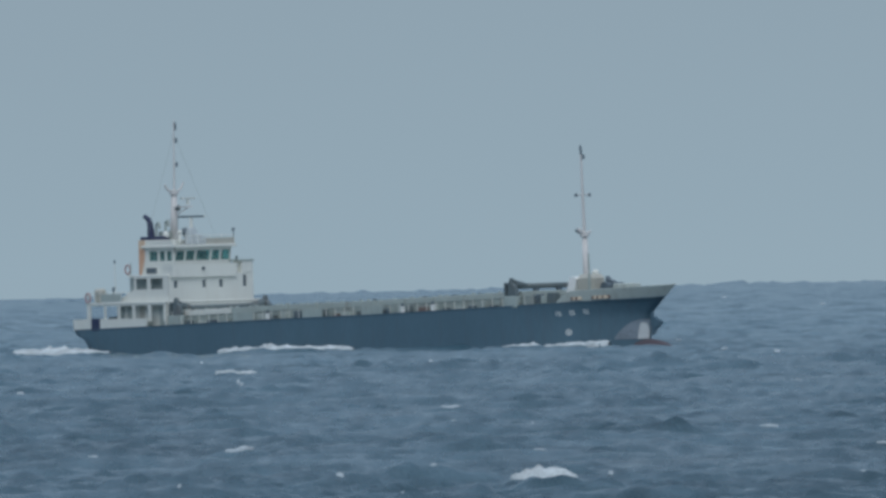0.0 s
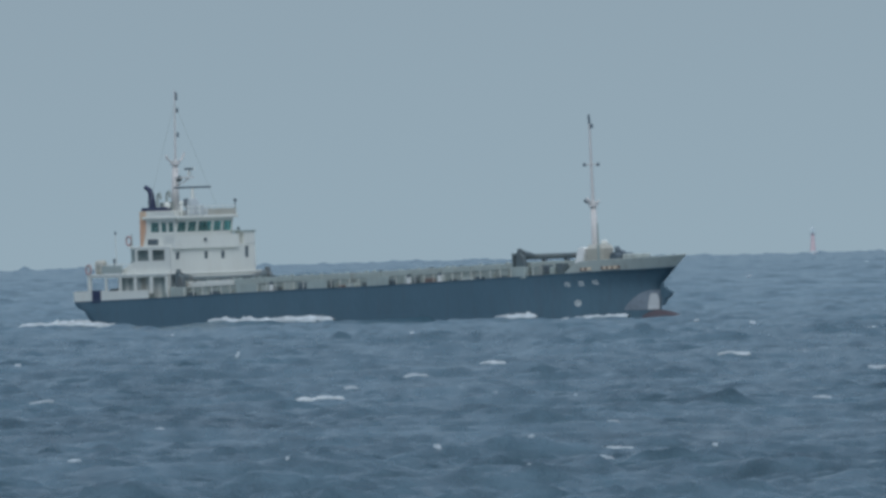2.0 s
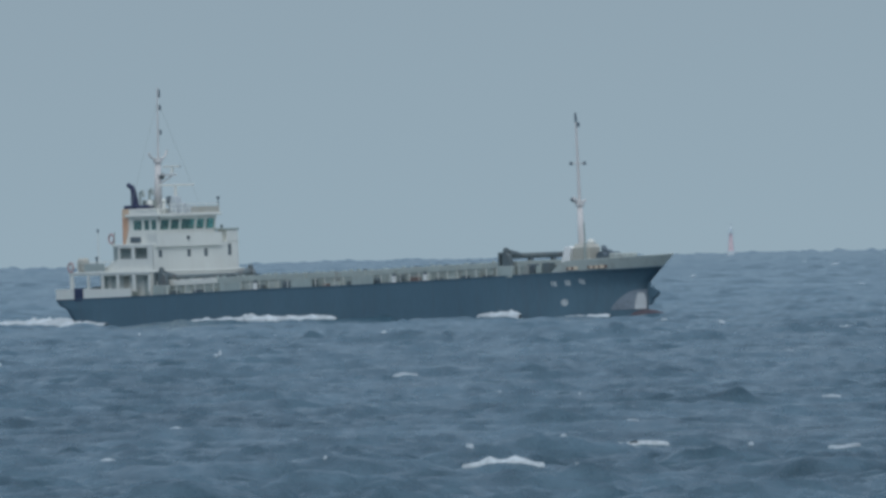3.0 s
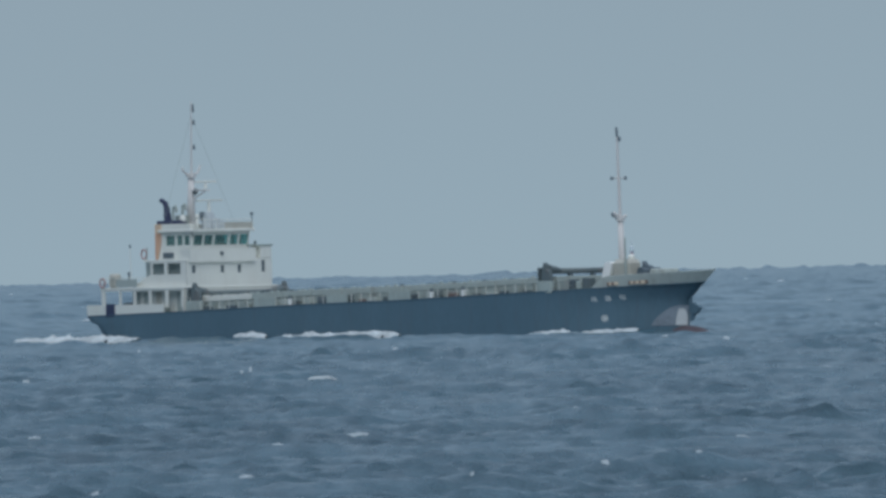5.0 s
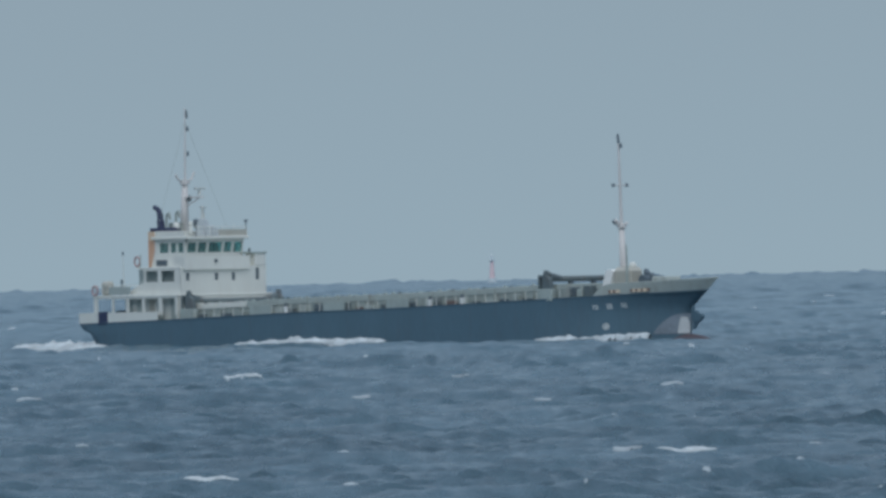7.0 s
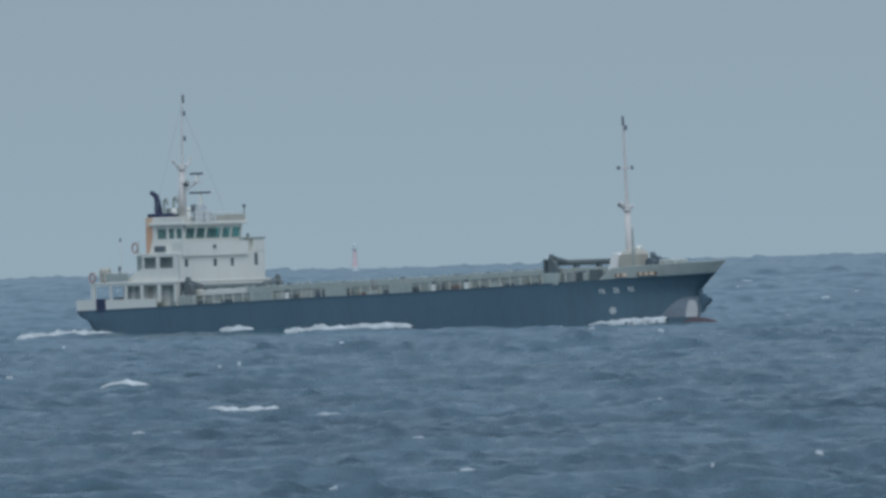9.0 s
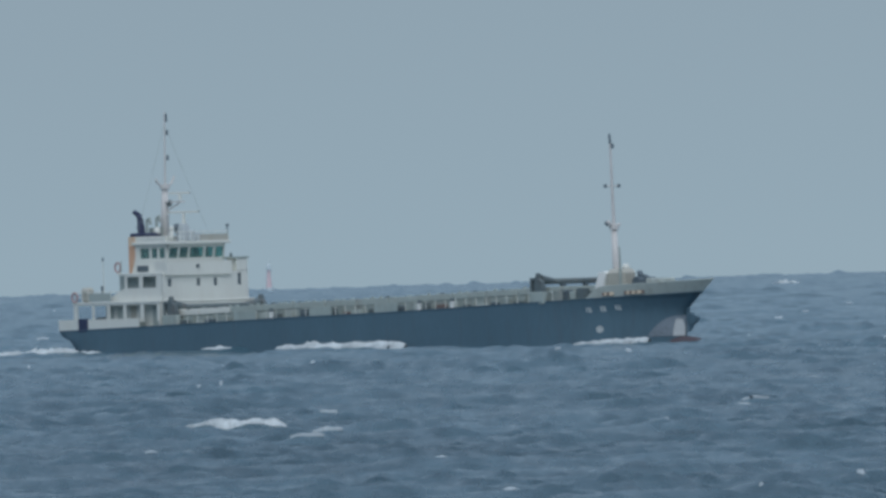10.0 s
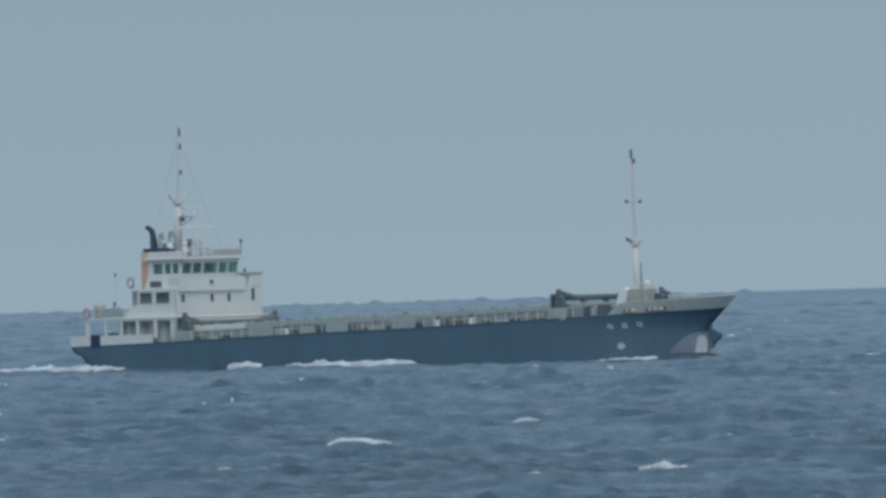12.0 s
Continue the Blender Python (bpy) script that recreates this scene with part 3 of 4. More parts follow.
    for row, across in zip(glyphs, (15.41, 16.64, 17.93)):
        xc = on_side(across, 2.95)
        for dx, dz, w, h in [[0.66 * q for q in bar] for bar in row]:
            bm = bmesh.new()
            x0, z0 = xc + dx, 2.92 + (xc - 29.5) * 0.045 + dz
            vs = []
            for sx, sz in ((-1, -1), (1, -1), (1, 1), (-1, 1)):
                px, pz = x0 + sx * w / 2, z0 + sz * h / 2
                vs.append(bm.verts.new((px, -(half_breadth(px, pz) + 0.03), pz)))
            bm.faces.new(vs)
            part("name_bar", bm, MARK, hull)
    xc = on_side(16.32, 1.15)
    skin = lambda x, z: (x, -(half_breadth(x, z) + 0.03), z)
    bm = bmesh.new()
    rim = []
    for i in range(16):
        c, d = math.cos(i * math.pi / 8), math.sin(i * math.pi / 8)
        rim.append([bm.verts.new(skin(xc + r * 1.08 * c, 1.15 + r * d)) for r in (0.29, 0.19)])
    for i in range(16):
        bm.faces.new((rim[i][0], rim[(i + 1) % 16][0], rim[(i + 1) % 16][1], rim[i][1]))
    for w, h in ((0.05, 0.18), (0.18, 0.05)):
        bm.faces.new([bm.verts.new(skin(xc + p * w, 1.15 + q * h)) for p, q in ((-1, -1), (1, -1), (1, 1), (-1, 1))])
    part("thruster_mark", bm, MARK, hull, "round white thruster mark with a cross")
    for across, w, mat in ((16.6, 0.3, RUST), (16.82, 0.22, OCHRE), (17.0, 0.3, RUST), (17.25, 0.4, OCHRE), (18.5, 0.28, RUST), (18.72, 0.3, OCHRE), (18.95, 0.22, RUST), (19.15, 0.4, OCHRE), (19.45, 0.2, RUST), (19.62, 0.5, OCHRE), (20.0, 0.25, RUST)):
        xc = on_side(across, 4.2)
        z = sheer(xc) + 0.28
        y = -(half_breadth(xc, z) + 0.10)
        y2 = -(half_breadth(xc + w, z) + 0.10)
        bm = bmesh.new()
        vs = [bm.verts.new(p) for p in ((xc, y, z - 0.16), (xc + w, y2, z - 0.13), (xc + w, y2, z + 0.12), (xc, y, z + 0.15))]
        bm.faces.new(vs)
        part("lettering_bar", bm, mat, SHIP, "faded ochre and rust lettering on the bulwark")
    return hull


def build_stern():
    """White bulwark, gallery and first deck of the poop."""
    top = lambda x: 3.22
    rise = lambda x, t: sheer(x) + (top(x) - sheer(x)) * t
    shell("stern_bulwark", WHITE, SHIP, [0.04 * i / 6 for i in range(7)], rise, [0, 0.5, 1], "white steel bulwark round the stern", thick=0.06, ends=True)
    for s in (-1, 1):
        shell("poop_bulwark", WHITE, SHIP, [0.057 + 0.092 * i / 10 for i in range(11)], rise, [0, 0.5, 1], "white steel bulwark", thick=0.06, sides=(s,))
    boxes("gangway_gate", [(-36.15, -34.75, -5.86, -5.80, 2.15, 3.30)], BLUE, SHIP, "dark blue gangway gate")
    for s in (-1, 1):
        holes = [(-36.45, -34.5, 3.22, 4.44), (-34.25, -32.5, 3.22, 4.42), (-32.2, -30.4, 3.22, 4.42), (-30.05, -28.15, 3.22, 4.42), (-27.7, -25.95, 2.9, 4.42)]
        side_wall("gallery_screen", s * 5.62 - 0.05, s * 5.62 + 0.05, -36.95, -25.65, 3.22, 4.55, holes, WHITE, SHIP, "white gallery posts and beam")
    house = boxes("deckhouse", [(-33.6, -25.9, -4.85, 4.85, 2.2, 4.5)], WHITE, SHIP, "white lower deckhouse", bevel=0.03)
    boxes("deckhouse_front", [(-25.9, -25.6, -5.55, 5.1, 2.3, 4.55)], WHITE, SHIP)
    for x in (-32.9, -31.6, -29.9, -28.8, -27.0):
        boxes("cabin_door", [(x - 0.35, x + 0.35, -4.90, -4.85, 2.5, 4.3)], BUFF if x == -29.9 else COVER, house)
    boxes("boat_deck", [(-37.05, -25.55, -5.72, 5.72, 4.55, 4.76)], WHITE, SHIP, "white boat deck slab", bevel=0.03)


def window(name, parent, y0, y1, x0, x1, z0, z1, facing, rake=0.0):
    """A framed pane; facing 'y' looks to the side, 'x' to the bow."""
    w = 0.05
    if facing == "y":
        f = side_wall(name, y0, y1, x0, x1, z0, z1, [(x0 + w, x1 - w, z0 + w, z1 - w)], WHITE, parent)
        p = side_wall("pane", (y0 + y1) / 2, (y0 + y1) / 2 + 0.02, x0 + w, x1 - w, z0 + w, z1 - w, [], GLASS, f, "green tinted glass")
    else:
        f = front_wall(name, x0, x1, y0, y1, z0, z1, [(y0 + w, y1 - w, z0 + w, z1 - w)], WHITE, parent, rake=rake)
        p = front_wall("pane", (x0 + x1) / 2, (x0 + x1) / 2 + 0.02, y0 + w, y1 - w, z0 + w, z1 - w, [], GLASS, f, "green tinted glass", rake)
    p.visible_shadow = False
    return f


def build_house():
    """Second deck, bridge and roof."""
    # second deck with its open side gallery
    for s in (-1, 1):
        holes = [(-30.5, -28.85, 5.88, 6.88), (-28.4, -26.6, 5.88, 6.88)] if s < 0 else []
        side_wall("upper_screen", s * 5.05 - 0.05, s * 5.05 + 0.05, -30.75, -25.75, 4.76, 7.08, holes, WHITE, SHIP, "white side screen with open bays")
    # inner wall grey instead of white: the gallery's shade put into its colour
    boxes("upper_house", [(-32.3, -26.0, -4.3, 4.9, 4.76, 7.03)], COVER, SHIP, bevel=0.03)
    bm = bmesh.new()
    prism(bm, ((-32.9, 4.77), (-32.9, 4.95), (-31.6, 5.55), (-30.76, 5.9), (-30.76, 4.77)), -5.10, -5.02)
    part("stair_screen", bm, WHITE, SHIP, "white sloping side plate of the stair")
    boxes("gallery_door", [(-27.3, -26.65, -4.36, -4.30, 4.9, 6.8)], RUST, SHIP, "brown cabin door")
    front = front_wall("house_front", -25.85, -25.7, -5.1, 5.1, 4.76, 7.08, [(-4.5, -4.05, 5.95, 6.62), (-1.05, -0.62, 5.95, 6.62), (0.98, 1.42, 5.93, 6.64), (3.85, 4.3, 5.95, 7.0)], WHITE, SHIP, "white front of the deckhouse")
    for a, b, c, d in ((-4.5, -4.05, 5.95, 6.62), (-1.05, -0.62, 5.95, 6.62), (0.98, 1.42, 5.93, 6.64), (3.85, 4.3, 5.95, 7.0)):
        boxes("porthole", [(-25.86, -25.80, a, b, c, d)], DARK, front, "small dark cabin window")
    boxes("bridge_deck", [(-31.6, -25.72, -5.12, 5.12, 7.03, 7.2)], WHITE, SHIP, "white bridge deck slab", bevel=0.03)
    # solid rail before the bridge and the block to port
    boxes("bridge_rail", [(-26.7, -25.42, -4.92, 2.95, 6.93, 7.0), (-25.5, -25.42, -4.92, 2.95, 7.0, 8.12), (-26.9, -25.5, -4.92, -4.85, 7.0, 8.12)], WHITE, SHIP, "white solid rail before the bridge")
    boxes("searchlight", [(-25.42, -25.26, -1.3, -1.06, 7.55, 7.85)], DARK, SHIP, "small dark lamp on the bridge rail")
    boxes("wing_block", [(-27.0, -25.68, 3.75, 5.08, 7.2, 8.3)], WHITE, SHIP, "white wing cab on the port side", bevel=0.02)
    boxes("wing_roof", [(-27.5, -25.6, 3.2, 5.2, 8.28, 8.44)], HATCH, SHIP, "grey roof of the wing cab", bevel=0.02)
    rods("wing_lamp", [((-26, 3.4, 8.42), (-26, 3.4, 8.75), 0.12)], STEEL, SHIP)
    # bridge: walls with windows and a room behind them
    X0, X1, Y0, Y1 = -31.05, -26.9, -3.45, 3.45
    sill, head = 8.42, 9.42
    side = [(-30.45, -29.15), (-28.95, -28.1), (-27.95, -27.1)]
    for s in (-1, 1):
        y0, y1 = (Y0, Y0 + 0.1) if s < 0 else (Y1 - 0.1, Y1)
        wall = side_wall("bridge_side", y0, y1, X0, X1, 7.2, 9.66, [(a, b, sill, head) for a, b in side], WHITE, SHIP, "white bridge side")
        for a, b in side:
            window("bridge_window", wall, y0 + 0.01, y1 - 0.01, a, b, sill, head, "y")
    boxes("vent_grille", [(-30.8, -29.35, Y0 - 0.05, Y0, 7.32, 7.84)], DARK, SHIP, "dark ventilation grille")
    fronts = [(-3.3, -2.2), (-2.05, -0.98), (-0.8, 0.84), (1.05, 2.02), (2.2, 3.25)]
    wall = front_wall("bridge_front", X1 - 0.1, X1, Y0 + 0.1, Y1 - 0.1, 7.2, 9.66, [(a, b, sill, head) for a, b in fronts], WHITE, SHIP, "white bridge front, raked forward", rake=0.22)
    for a, b in fronts:
        window("bridge_window", wall, a, b, X1 - 0.09, X1 - 0.01, sill, head, "x", 0.22)
    boxes("bridge_back", [(X0, X0 + 0.1, Y0 + 0.1, Y1 - 0.1, 7.2, 9.66)], WHITE, SHIP)
    boxes("chart_room", [(-30.9, -30.3, -2.9, 2.9, 7.25, 9.6), (-28.1, -27.4, -2.4, 2.4, 7.25, 8.6), (-29.4, -28.9, -0.4, 0.4, 7.25, 8.95), (-29.2, -28.9, -2.2, -1.8, 7.25, 9.2), (-28.9, -28.6, 1.6, 2.0, 7.25, 9.2)], ROOM, SHIP, "dim consoles inside the bridge")
    boxes("bridge_roof", [(-31.2, -26.3, -3.75, 3.72, 9.66, 9.92)], WHITE, SHIP, "white overhanging bridge roof", bevel=0.04)
    # parapet on the roof
    bm = bmesh.new()
    prism(bm, ((-29.0, 9.92), (-26.5, 9.92), (-26.5, 10.36), (-29.0, 10.36)), 3.58, 3.65)
    part("roof_parapet", bm, WHITE, SHIP, "low white parapet")
    boxes("roof_parapet", [(-26.6, -26.5, 0.3, 3.58, 9.92, 10.5)], BUFF, SHIP, "low buff parapet")
    boxes("roof_parapet", [(-30.0, -26.8, -3.65, -3.58, 9.92, 10.34)], WHITE, SHIP, "low white parapet")
    for y in (-3.5, -2.1, -0.7, 0.7, 2.1, 3.5):
        rods("roof_stanchion", [((-26.55, y, 9.92), (-26.55, y, 10.75), 0.03)], WHITE, SHIP)
    rods("roof_rail", [((-26.55, -3.5, 10.75), (-26.55, 3.5, 10.75), 0.03), ((-26.55, -3.5, 10.35), (-26.55, 3.5, 10.35), 0.02)], WHITE, SHIP)
    rods("roof_lamp", [((-26.55, 3.55, 9.92), (-26.55, 3.55, 11.1), 0.05), ((-26.55, 3.55, 11.1), (-26.55, 3.55, 11.35), 0.13, 0.16)], LAMP, SHIP, "small lamp on a post")
    rods("roof_box", [((-28.0, 1.2, 9.92), (-28.0, 1.2, 10.6), 0.35, 0.3)], PALE, SHIP, n=10)
    boxes("magnetic_compass", [(-27.6, -27.1, -0.3, 0.3, 9.92, 10.9)], PALE, SHIP, bevel=0.08)


def build_funnel():
    boxes("funnel_casing", [(-31.88, -31.05, -3.40, 3.42, 7.03, 10.42)], WHITE, SHIP, "white funnel casing", bevel=0.05)
    bm = bmesh.new()
    prism(bm, ((-31.9, 9.6), (-31.9, 7.15), (-31.62, 7.15), (-31.02, 8.75), (-31.02, 9.6)), -3.46, -3.40)
    part("funnel_stripe", bm, ORANGE, SHIP, "faded orange stripe running down the casing")
    boxes("funnel_band", [(-31.9, -31.05, -3.46, -3.40, 9.6, 10.42)], CREAM, SHIP, "cream band round the casing")
    boxes("casing_top", [(-31.05, -29.6, -3.4, 1.0, 9.92, 10.42)], WHITE, SHIP, "white top of the casing", bevel=0.03)
    boxes("funnel_top", [(-31.85, -30.0, -3.3, -1.2, 10.42, 10.74)], BLUE, SHIP, "dark blue funnel top", bevel=0.06)
    bm = bmesh.new()
    way = [(-31.5, -2.2, 10.5), (-31.6, -2.2, 11.4), (-31.65, -2.2, 11.95), (-31.85, -2.2, 12.35), (-32.4, -2.2, 12.62)]
    for r, (a, b) in zip((0.36, 0.29, 0.26, 0.22), zip(way, way[1:])):
        rod(bm, a, b, r, r * 0.95, n=12)
    part("exhaust_pipe", bm, BLUE, SHIP, "dark blue exhaust pipe bent aft")
    for x, y, h in ((-31.0, -2.0, 11.85), (-30.5, -1.3, 12.0)):
        rods("vent_pipe", [((x, y, 10.4), (x, y, h), 0.12), ((x, y, h), (x + 0.35, y, h + 0.2), 0.12), ((x + 0.35, y, h + 0.2), (x + 0.5, y, h - 0.35), 0.12)], HATCH, SHIP, "curved grey vent pipe")
    boxes("vent_box", [(-31.3, -30.7, -1.5, -0.2, 10.4, 11.2)], HATCH, SHIP, "grey-green vent box", bevel=0.05)
    for c, r in (((-30.25, -1.5, 10.85), 0.33), ((-29.2, -0.7, 11.05), 0.22)):
        bm = bmesh.new()
        ball(bm, c, r, r, r * 1.15)
        rod(bm, (c[0], c[1], 9.9), (c[0], c[1], c[2] - 0.2), 0.15)
        part("aerial_dome", bm, WHITE, SHIP, "white satellite dome", smooth=True)
    bm = bmesh.new()
    rod(bm, (-29.3, 0.1, 9.92), (-29.3, 0.1, 11.0), 0.1)
    rod(bm, (-29.5, -0.1, 11.05), (-29.2, 0.2, 11.1), 0.42, 0.42, n=14)
    part("horn", bm, DARK, SHIP, "dark round horn on a post")


RADARS = []


def radar(z, x, span, pedestal, broad, turn):
    """A turning scanner bar: pale before, dark behind."""
    rods("radar_pedestal", [((x, 0, z - pedestal), (x, 0, z - 0.12), 0.2, 0.14)], WHITE, SHIP, "pale radar pedestal", n=10)
    bm = bmesh.new()
    box(bm, -span / 2, span / 2, -0.16, 0.0, -0.09, 0.09)
    bar = part("radar_scanner", bm, WHITE, SHIP, "slim turning radar scanner, white in front and dark behind", bevel=0.02)
    boxes("scanner_back", [(-span / 2, span / 2, 0.0, 0.10, -0.09, 0.09)], DARK, bar)
    RADARS.append((bar, x, z, broad, turn))


def build_masts():
    # main mast on the bridge roof
    bm = bmesh.new()
    rod(bm, (-30.85, 0, 9.9), (-30.7, 0, 14.9), 0.43, 0.27, n=12)
    part("main_mast", bm, MAST, SHIP, "tapered buff main mast", smooth=True)
    rods("topmast", [((-30.65, 0, 14.9), (-30.5, 0, 21.5), 0.11, 0.05)], MAST, SHIP)
    rods("yard", [((-30.7, -0.15, 14.7), (-30.7, -0.95, 15.2), 0.10), ((-30.7, -0.95, 15.2), (-30.7, -1.05, 15.5), 0.12), ((-30.7, 0.15, 14.7), (-30.7, 0.85, 15.15), 0.10), ((-30.7, 0.85, 15.15), (-30.7, 1.15, 15.7), 0.10), ((-30.7, 0, 14.6), (-30.7, 0, 15.0), 0.45)], MAST, SHIP, "forked buff yard")
    for x, z, r in ((-30.45, 17.36, 0.12), (-30.45, 19.6, 0.13), (-30.52, 20.75, 0.12), (-30.52, 21.05, 0.10)):
        rods("mast_lamp", [((x, 0.2, z - 0.22), (x, 0.2, z + 0.22), r, r * 0.8)], LAMP, SHIP, "dark navigation lamp on the mast")
    bm = bmesh.new()
    prism(bm, ((-28.9, 9.92), (-28.75, 10.9), (-28.6, 11.5), (-28.1, 11.5), (-27.95, 10.9), (-27.8, 9.92)), -0.4, 0.4)
    part("radar_tower", bm, PALE, SHIP, "white radar tower on the roof", bevel=0.1)
    boxes("upper_bracket", [(-30.6, -28.4, -0.25, 0.25, 13.35, 13.5)], MAST, SHIP)
    rods("floodlight", [((-30.1, -0.1, 13.2), (-29.8, -0.2, 13.45), 0.22)], STEEL, SHIP)
    radar(12.5, -28.35, 3.4, 1.1, 5.3, 2.23)
    radar(14.2, -28.75, 2.0, 0.6, 5.09, 2.36)
    rods("bracket_strut", [((-30.6, 0, 12.6), (-28.8, 0, 13.35), 0.07)], MAST, SHIP)
    for x, y, z in ((-27.6, 2.6, 9.95), (-30.9, -3.3, 10.4)):
        rods("stay", [((-30.55, 0, 20.3), (x, y, z), 0.013)], HATCH, SHIP, "thin wire stay", n=5)
    # foremast on the forecastle
    bm = bmesh.new()
    rod(bm, (26.95, 0, 4.0), (26.75, 0, 10.0), 0.36, 0.25, n=12)
    part("foremast", bm, MAST, SHIP, "tapered buff foremast", smooth=True)
    rods("fore_topmast", [((26.75, 0, 10.0), (26.55, 0, 17.4), 0.16, 0.09)], MAST, SHIP)
    rods("fore_yard", [((26.65, -0.85, 13.45), (26.65, 0.85, 13.45), 0.05)], MAST, SHIP)
    for y in (-0.8, 0.8):
        rods("yard_lamp", [((26.65, y, 13.3), (26.65, y, 13.6), 0.17, 0.12)], LAMP, SHIP, "dark lamp on the yard")
    rods("fore_cap", [((26.7, -0.4, 10.1), (26.7, -0.7, 10.4), 0.22, 0.18), ((26.7, 0.3, 9.95), (26.7, 0.75, 10.15), 0.15, 0.12), ((26.75, 0, 9.7), (26.75, 0, 10.05), 0.42)], MAST, SHIP, "cap with two floodlights")
    rods("fore_floodlight", [((26.7, -0.62, 10.12), (26.5, -0.75, 10.35), 0.18)], LAMP, SHIP)
    rods("head_lamp", [((26.7, 0.1, 16.7), (26.7, 0.1, 17.1), 0.17, 0.14), ((26.55, 0, 17.1), (26.55, 0, 17.55), 0.11), ((26.5, 0, 17.55), (26.5, 0, 17.95), 0.13, 0.07)], LAMP, SHIP, "dark lamps at the head of the foremast")
    rods("davit_post", [((28.9, -1.45, 4.0), (28.9, -1.45, 6.4), 0.12, 0.11), ((28.9, -1.45, 6.4), (28.85, -1.45, 8.2), 0.08, 0.07)], HATCH, SHIP, "grey davit post beside the foremast")


def build_forecastle():
    bm = bmesh.new()
    prism(bm, ((25.3, 3.9), (26.1, 6.05), (26.75, 6.12), (27.0, 5.95), (26.45, 3.9)), -1.4, 1.3)
    part("breakwater", bm, LETTER, SHIP, "white sloping breakwater", bevel=0.03)
    boxes("windlass_house", [(26.75, 28.95, -1.25, 0.6, 3.9, 6.3)], BUFF, SHIP, "grey-buff windlass house with rounded edges", bevel=0.34)
    bm = bmesh.new()
    ball(bm, (27.9, 0.2, 6.42), 0.36, 0.36, 0.32)
    part("vent_cap", bm, WHITE, SHIP, "white mushroom vent", smooth=True)
    bm = bmesh.new()
    rod(bm, (30.4, -0.9, 5.1), (30.4, 1.1, 5.1), 0.45, n=14)
    rod(bm, (30.4, -1.05, 5.1), (30.4, -0.9, 5.1), 0.5, n=14)
    prism(bm, ((29.8, 4.2), (29.8, 6.1), (30.2, 5.7), (30.45, 5.75), (30.9, 5.5), (31.2, 4.2)), -0.3, 0.2)
    part("windlass", bm, DARK, SHIP, "dark anchor windlass")
    bm = bmesh.new()
    rims = []
    for i in range(15):
        x = 25.0 + 12.0 * i / 14
        w = max(0.03, half_breadth(x, sheer(x)) - 0.12)
        rims.append([bm.verts.new((x, q * w, sheer(x) + z)) for q, z in ((-1, 0.06), (1, 0.06), (1, -0.04), (-1, -0.04))])
    for a, b in zip(rims, rims[1:]):
        for i in range(4):
            bm.faces.new((a[i], b[i], b[(i + 1) % 4], a[(i + 1) % 4]))
    bm.faces.new(rims[0])
    bm.faces.new(rims[-1])
    part("forecastle_deck", bm, DECK, SHIP, "dull green forecastle deck")
    boxes("bow_locker", [(31.3, 33.4, -0.8, 0.8, 4.1, 5.42)], GREY, SHIP, "low grey locker", bevel=0.1)
    for x, w, h, mat in ((24.9, 0.4, 0.9, DARK), (25.9, 0.35, 0.7, HATCH), (26.9, 0.5, 0.95, STEEL)):
        boxes("deck_locker", [(x - w, x + w, -4.4, -3.7, sheer(x) - 0.26, sheer(x) + h)], mat, SHIP, bevel=0.04)


def gantry(x, label, lift=1.58, thick=0.21):
    """A travelling hatch crane: two end carriages and a round beam across the deck."""
    z = sheer(x)
    root = part("hatch_gantry", tube((x, -5.5, z + lift), (x, 5.7, z + lift), thick), STEEL, SHIP, label, smooth=True)
    for s in (-1, 1):
        y = 5.36 * s
        bm = bmesh.new()
        prism(bm, ((x - 0.3, z + 0.15), (x - 0.3, z + 1.75), (x - 0.15, z + 2.0), (x - 0.02, z + 2.5), (x + 0.12, z + 2.45), (x + 0.2, z + 2.0), (x + 0.6, z + 1.75), (x + 0.75, z + 1.2), (x + 0.85, z + 0.15)), y - 0.22, y + 0.22)
        part("end_carriage", bm, STEEL, root, "grey end carriage with a pointed top", bevel=0.02)
        boxes("carriage_leg", [(x - 0.85, x - 0.62, y - 0.2, y + 0.2, z + 0.15, z + 2.05), (x - 0.85, x - 0.3, y - 0.18, y + 0.18, z + 1.85, z + 2.08)], STEEL, root, bevel=0.02)
        rods("beam_root", [((x, s * 5.1, z + lift + 0.2), (x, s * 3.5, z + lift), 0.42, thick)], STEEL, root, n=12)
        boxes("carriage_skirt", [(x - 0.95, x + 0.95, y - 0.28, y + 0.28, z - 0.2, z + 0.85)], HATCH, root, bevel=0.05)
    for y in (-2.4, 0.3):
        boxes("hook_block", [(x - 0.18, x + 0.18, y - 0.2, y + 0.2, z + lift - 0.5, z + lift - 0.15)], DARK, root)
    return root


def tube(a, b, r):
    bm = bmesh.new()
    rod(bm, a, b, r, n=14)
    return bm


